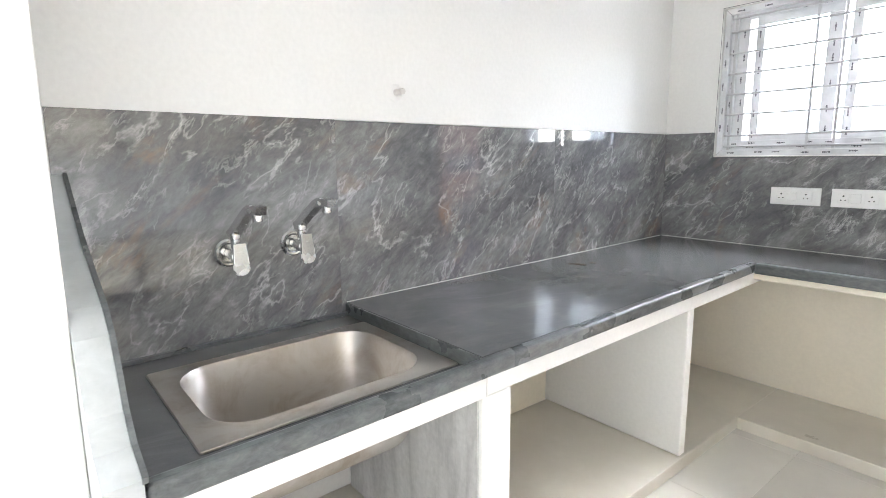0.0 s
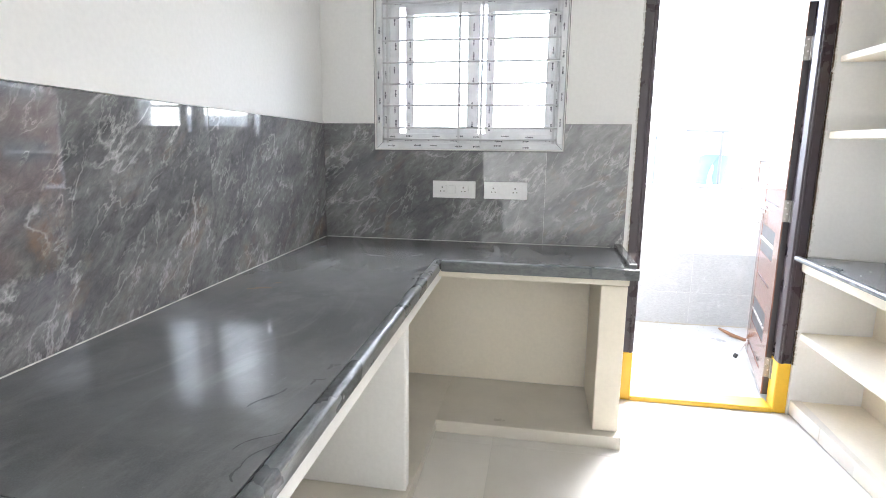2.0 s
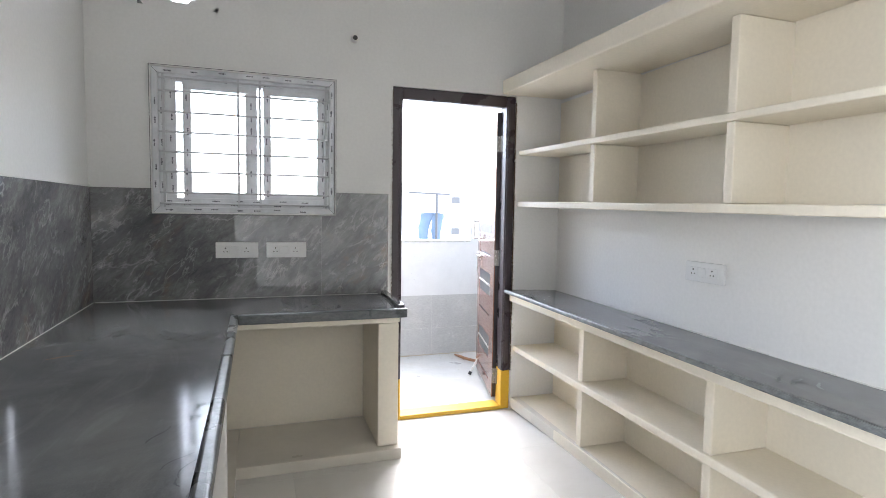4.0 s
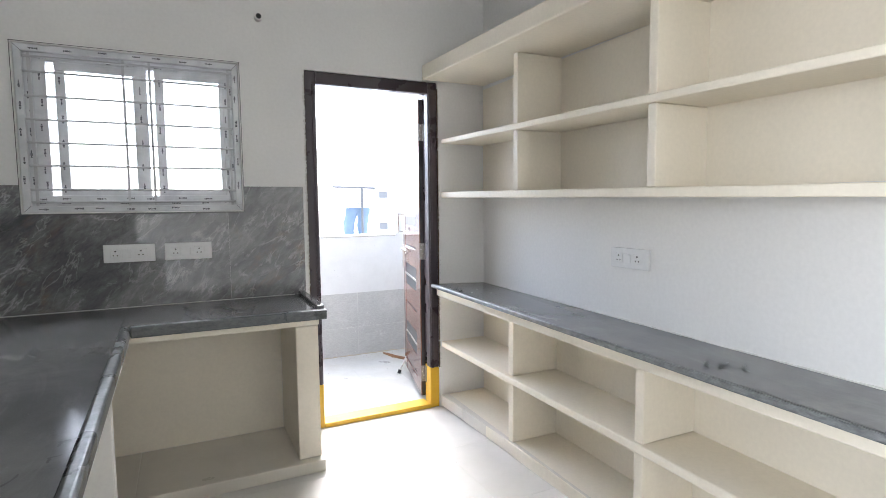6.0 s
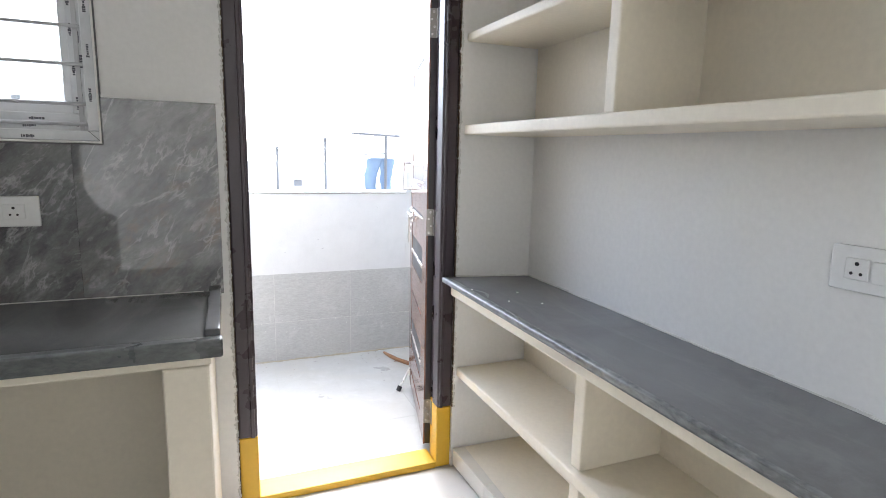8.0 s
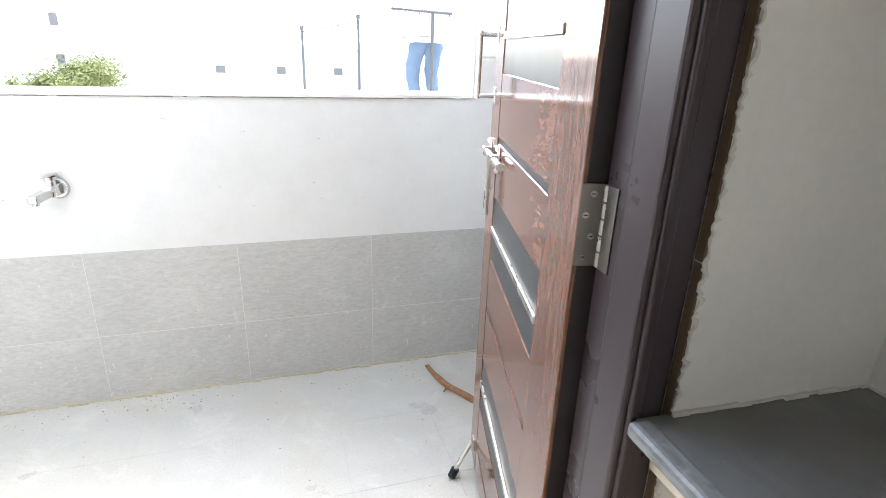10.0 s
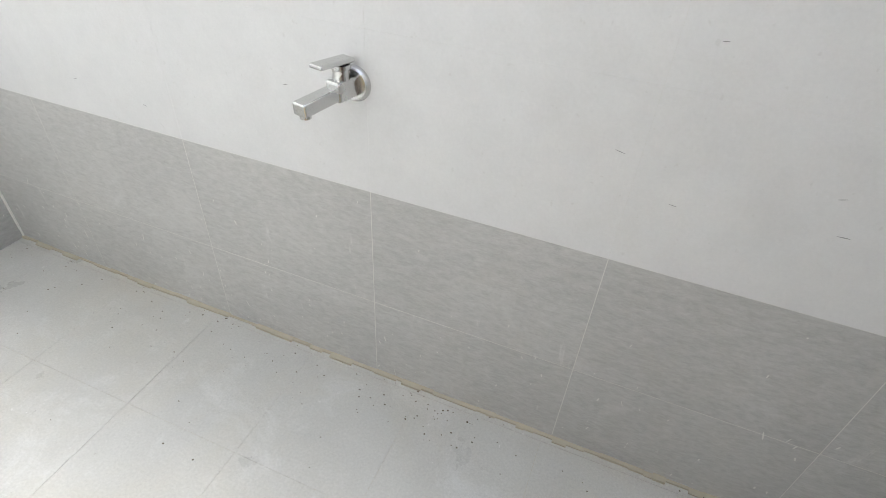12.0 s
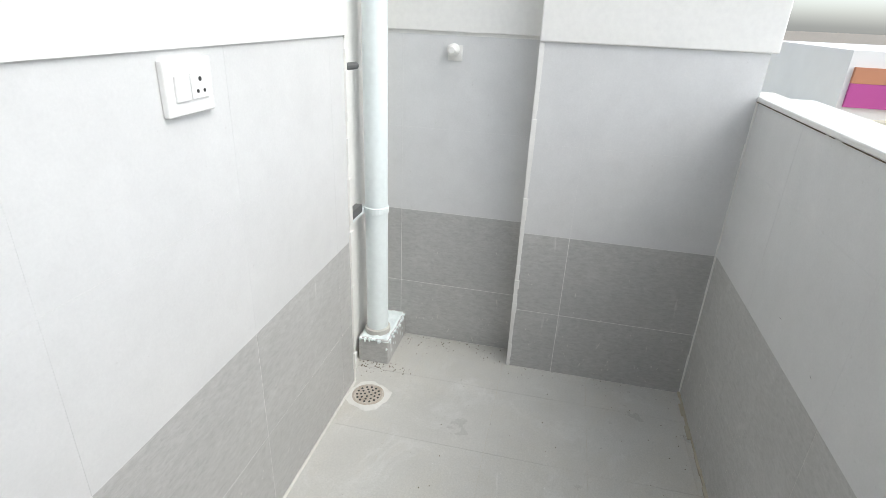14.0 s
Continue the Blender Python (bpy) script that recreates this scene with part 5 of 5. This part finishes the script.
house("near_house", -4.0, 9.0, 6.0, 16.0, -0.55, HOUSE, "white flat-roofed house with a terrace just below", faces=())
house("apartment_house", -26.0, -9.0, 52.0, 66.0, 7.0, HOUSE, "tall white apartment house with small dark windows", shift=0.6, step=5.2, win=(0.55, 0.85))
house("apartment_house", -4.0, 14.0, 58.0, 70.0, 0.4, HOUSE, "low white house with small dark windows", shift=0.2, step=5.6, win=(0.85, 0.65))
house("apartment_house", 16.0, 34.0, 46.0, 60.0, 4.2, HOUSE, "white house with small dark windows", shift=1.0, step=4.6, win=(0.8, 0.6))
house("apartment_house", -60.0, -38.0, 30.0, 46.0, 3.0, HOUSE, "pale house with dark windows", faces=("south", "east"))
CH = house("painted_house", -17.0, -9.6, 3.6, 10.5, -0.6, HOUSE2, "cream house with a magenta and terracotta painted terrace room", faces=())
part("terrace_room", box(-16.0, -10.6, 6.2, 10.0, -0.6, 0.9), HOUSE, CH)
part("band", box(-10.6, -10.52, 6.3, 9.9, -0.15, 0.3), MAGENTA, CH, "magenta painted band")
part("band", box(-10.6, -10.52, 6.3, 9.9, 0.305, 0.6), ORANGE, CH, "terracotta painted band")
for i in range(7):
    part("stripe", box(-9.66, -9.58, 3.9 + 0.5 * i, 4.08 + 0.5 * i, -1.9, -0.62), HOUSE, CH)
fence = thing("terrace_railing", (-9.8, 6.5, -0.25), "thin grey iron terrace railing", "railing")
for z in (-0.1, 0.12):
    part("rail", rod((-9.7, 6.7, z), (-9.7, 9.5, z), 0.018, 8), GRILLE, fence)
for i in range(6):
    part("post", rod((-9.7, 6.75 + 0.5 * i, -0.25), (-9.7, 6.75 + 0.5 * i, 0.14), 0.016, 8), GRILLE, fence)


def washing_pole():
    bx, by = 4.32, 7.55
    th = thing("washing_pole", (bx, by, -0.55), "thin dark T-shaped washing pole on the neighbouring terrace", "pole")
    part("post", rod((bx, by, -0.55), (bx, by, 1.70), 0.024, 10), IRON, th)
    part("crossbar", rod((bx - 0.62, by - 0.05, 1.73), (bx + 0.30, by + 0.05, 1.71), 0.019, 10), IRON, th)
    for dx in (-0.5, -0.2, 0.25):
        part("hook", rod((bx + dx, by, 1.71), (bx + dx, by, 1.66), 0.008, 6), IRON, th)


washing_pole()
for x, y, h in ((3.42, 8.6, 1.62), (2.62, 9.6, 1.45)):
    th = thing("terrace_post", (x, y, -0.55), "thin dark iron post on the neighbouring terrace", "post", "terrace posts")
    part("post", rod((x, y, -0.55), (x, y, h), 0.022, 8), IRON, th)
    part("cap", rod((x, y, h), (x, y, h + 0.06), 0.035, 8), IRON, th)
th = thing("washing_line", (3.0, 9.1, 1.4), "thin wire between two terrace posts", "wire")
part("wire", rod((3.42, 8.6, 1.58), (2.62, 9.6, 1.42), 0.008, 6), IRON, th)


def jeans():
    """Jeans pegged by the waist, legs spread a little."""
    cx, cy, top = 4.24, 7.66, 1.30
    th = thing("jeans", (cx, cy, top - 1.0), "faded blue denim jeans hung out to dry", "jeans")

    def leg(sx, name):
        bm = bmesh.new()
        rings = []
        n, k = 16, 14
        for j in range(k + 1):
            u = j / k
            z = top - 1.02 * u
            w = 0.135 - 0.065 * min(1, 1.25 * u)
            ox = sx * (0.105 + 0.085 * u + 0.025 * math.sin(u * 7 + sx))
            ring = []
            for i in range(n):
                a = 2 * math.pi * i / n
                r = 1 + 0.34 * noise.noise(Vector((math.cos(a) * 2, sx * 3 + math.sin(a) * 2, u * 9)))
                ring.append(bm.verts.new((cx + ox + w * r * math.cos(a), cy + 0.06 * r * math.sin(a) + 0.05 * math.sin(u * 5), z)))
            rings.append(ring)
        for a, b in zip(rings, rings[1:]):
            for i in range(n):
                bm.faces.new((a[i], a[(i + 1) % n], b[(i + 1) % n], b[i]))
        bm.faces.new(rings[0])
        bm.faces.new(rings[-1])
        bmesh.ops.recalc_face_normals(bm, faces=bm.faces)
        part(name, bm, DENIM, th, smooth=True)

    leg(-1, "leg")
    leg(1, "leg")
    part("waistband", box(cx - 0.215, cx + 0.215, cy - 0.05, cy + 0.05, top - 0.03, top + 0.012, 0.012, 2), DENIM, th)
    for dx in (-0.2, 0.18):
        part("peg", box(cx + dx - 0.01, cx + dx + 0.01, cy - 0.055, cy + 0.055, top + 0.0, top + 0.09, 0.003, 1), WHITE, th)
    part("hanging_line", rod((cx - 0.4, cy, top + 0.06), (4.32, 7.55, top + 0.1), 0.006, 6), IRON, th)


jeans()


def tree(x, y, h, spread, seed):
    rnd = random.Random(seed)
    th = thing("tree", (x, y, GZ), "leafy green street tree with an uneven crown", "tree", "trees")
    bm = bmesh.new()
    top = GZ + h
    add_rod(bm, (x, y, GZ), (x + 0.2, y, GZ + h * 0.55), 0.28, 10, 0.17)
    ends = []
    for i in range(9):
        a = i * 2.4
        e = Vector((x + spread * 0.6 * math.cos(a), y + spread * 0.6 * math.sin(a), GZ + h * rnd.uniform(0.62, 0.92)))
        add_rod(bm, (x + 0.2, y, GZ + h * rnd.uniform(0.42, 0.55)), e, 0.11, 7, 0.03)
        ends.append(e)
    part("trunk", bm, TRUNK, th)
    verts, faces = [], []
    for i in range(5200):
        c = rnd.choice(ends)
        d = Vector((rnd.gauss(0, 1), rnd.gauss(0, 1), rnd.gauss(0, 0.75)))
        p = c + d * spread * 0.24
        if p.z > top + 0.4:
            continue
        s = rnd.uniform(0.07, 0.15)
        u = Vector((rnd.gauss(0, 1), rnd.gauss(0, 1), rnd.gauss(0, 0.6))).normalized()
        v = u.orthogonal().normalized()
        b = len(verts)
        verts += [p - u * s, p + v * s * 0.5, p + u * s, p - v * s * 0.5]
        faces.append((b, b + 1, b + 2, b + 3))
    me = bpy.data.meshes.new("crown")
    me.from_pydata([tuple(q - Vector((x, y, GZ))) for q in verts], [], faces)
    me.materials.append(LEAF)
    ob = new("crown", me)
    ob.parent = th


tree(-7.9, 36.0, 9.7, 1.9, 1)
tree(-11.2, 37.0, 8.3, 1.7, 2)


# ---- tiles as pieces ----
def tile_piece(parent, name, x0, x1, y0, y1, z0, z1, mat, bevel=0.0006):
    bm = bmesh.new()
    add_box(bm, x0, x1, y0, y1, z0, z1, bevel, 1)
    ctr = Vector(((x0 + x1) / 2, (y0 + y1) / 2, (z0 + z1) / 2))
    bmesh.ops.translate(bm, verts=bm.verts, vec=-ctr)
    ob = new(name, mesh_of(name, bm, mat))
    ob.location = ctr
    ob.parent = parent
    return ob


def cuts(a, b, first, step):
    k = math.ceil((a - first) / step + 1e-6)
    out = [a]
    while first + k * step < b - 0.01:
        if first + k * step > a + 0.01:
            out.append(first + k * step)
        k += 1
    return out + [b]


ROWS = ((0.0, 0.256, DADO), (0.256, 0.568, DADO), (0.568, 0.888, LIGHT), (0.888, 1.205, LIGHT))
G = 0.0009


def tile_wall(parent, axis, face, sign, a, b, top=1.205, first=0.928, step=0.4795, rows=ROWS):
    """Tiles 1 cm thick on a wall; axis is the wall's normal, sign the way it faces."""
    for z0, z1, mat in rows:
        z1 = min(z1, top)
        if z1 - z0 < 0.02:
            continue
        ks = cuts(a, b, first, step)
        for u0, u1 in zip(ks, ks[1:]):
            w = random.uniform(-0.0004, 0.0004)
            G = 0.00012 if mat is LIGHT else 0.0008
            bev = 0.0002 if mat is LIGHT else 0.0003
            w = w * 0.2 if mat is LIGHT else w * 0.45
            lo, hi = sorted((face + w, face - sign * 0.012))
            if axis == "y":
                tile_piece(parent, "tile", u0 + G, u1 - G, lo, hi, z0 + G, z1 - G, mat, bev)
            else:
                tile_piece(parent, "tile", lo, hi, u0 + G, u1 - G, z0 + G, z1 - G, mat, bev)


tile_wall(PARAPET, "y", PARY, -1, WESTX, EASTX, rows=ROWS[:2])
tile_wall(PARAPET, "y", PARY, -1, WESTX, 2.745, 1.069, rows=ROWS[2:])
tile_wall(PIER_E, "y", PARY, -1, 2.745, EASTX, 1.215, rows=ROWS[2:])
tile_wall(WALL_N, "y", TH, 1, 0.347, 1.64)
tile_wall(WALL_N, "y", TH, 1, 2.49, EASTX)
tile_wall(BWALL_E, "x", EASTX, -1, TH, PARY, 1.205, 0.52)
tile_wall(BWALL_W, "x", -0.02, 1, 0.24, 0.823, 1.215, 0.355)
tile_wall(BWALL_W, "x", WESTX, 1, 0.836, PARY, 1.205, 1.0)
tile_wall(BWALL_W, "y", 0.824, -1, -0.02, WESTX - 0.012, 1.205)

# grey marble splash tiles
tile_piece(WALL_W, "marble_tile", 0.0, 0.010, -3.085, -2.2605, CZ - 0.125, 1.456, MARBLE, 0.0008)
tile_piece(WALL_W, "marble_tile", -0.002, 0.0085, -2.2595, -1.0605, CZ - 0.115, 1.454, MARBLE, 0.0008)
tile_piece(WALL_W, "marble_tile", 0.0, 0.0095, -1.0595, -0.002, CZ - 0.04, 1.455, MARBLE, 0.0008)


def splash_north(x0, x1, wx0, wx1):
    bm = bmesh.new()
    add_box(bm, x0, x1, -0.010, 0.0, CZ - 0.01, 1.314)
    add_box(bm, wx0, wx1, -0.010, 0.0, 1.314, 1.455)
    ob = new("marble_tile", mesh_of("marble_tile", bm, MARBLE))
    ob.parent = WALL_N


splash_north(0.011, 1.2065, 0.011, 0.299)
splash_north(1.2075, 1.613, 1.291, 1.613)

# kitchen floor tiles, alike pieces on one mesh
bm = bmesh.new()
add_box(bm, -0.2995, 0.2995, -0.2995, 0.2995, -0.008, 0.0, 0.001, 1)
KT = mesh_of("floor_tile", bm, KFLOOR)
for i in range(8):
    for j in range(11):
        ob = new("floor_tile", KT)
        ob.location = (2.815 - 0.3 - 0.6 * i, -0.28 - 0.6 * j, random.uniform(-0.0003, 0.0003))
        ob.parent = FLOOR
bm = None
for u0, u1 in zip([0.1255] + cuts(0.2, PARY, 1.134, 0.322)[1:-1], cuts(0.2, PARY, 1.134, 0.322)[1:]):
    ks = cuts(-0.02, EASTX, 1.865, 0.322)
    for v0, v1 in zip(ks, ks[1:]):
        tile_piece(BALC, "floor_tile", v0 + 0.0003, v1 - 0.0003, u0 + 0.0003, u1 - 0.0003, -0.01, random.uniform(-0.0002, 0.0002), BFLOOR, 0.0002)
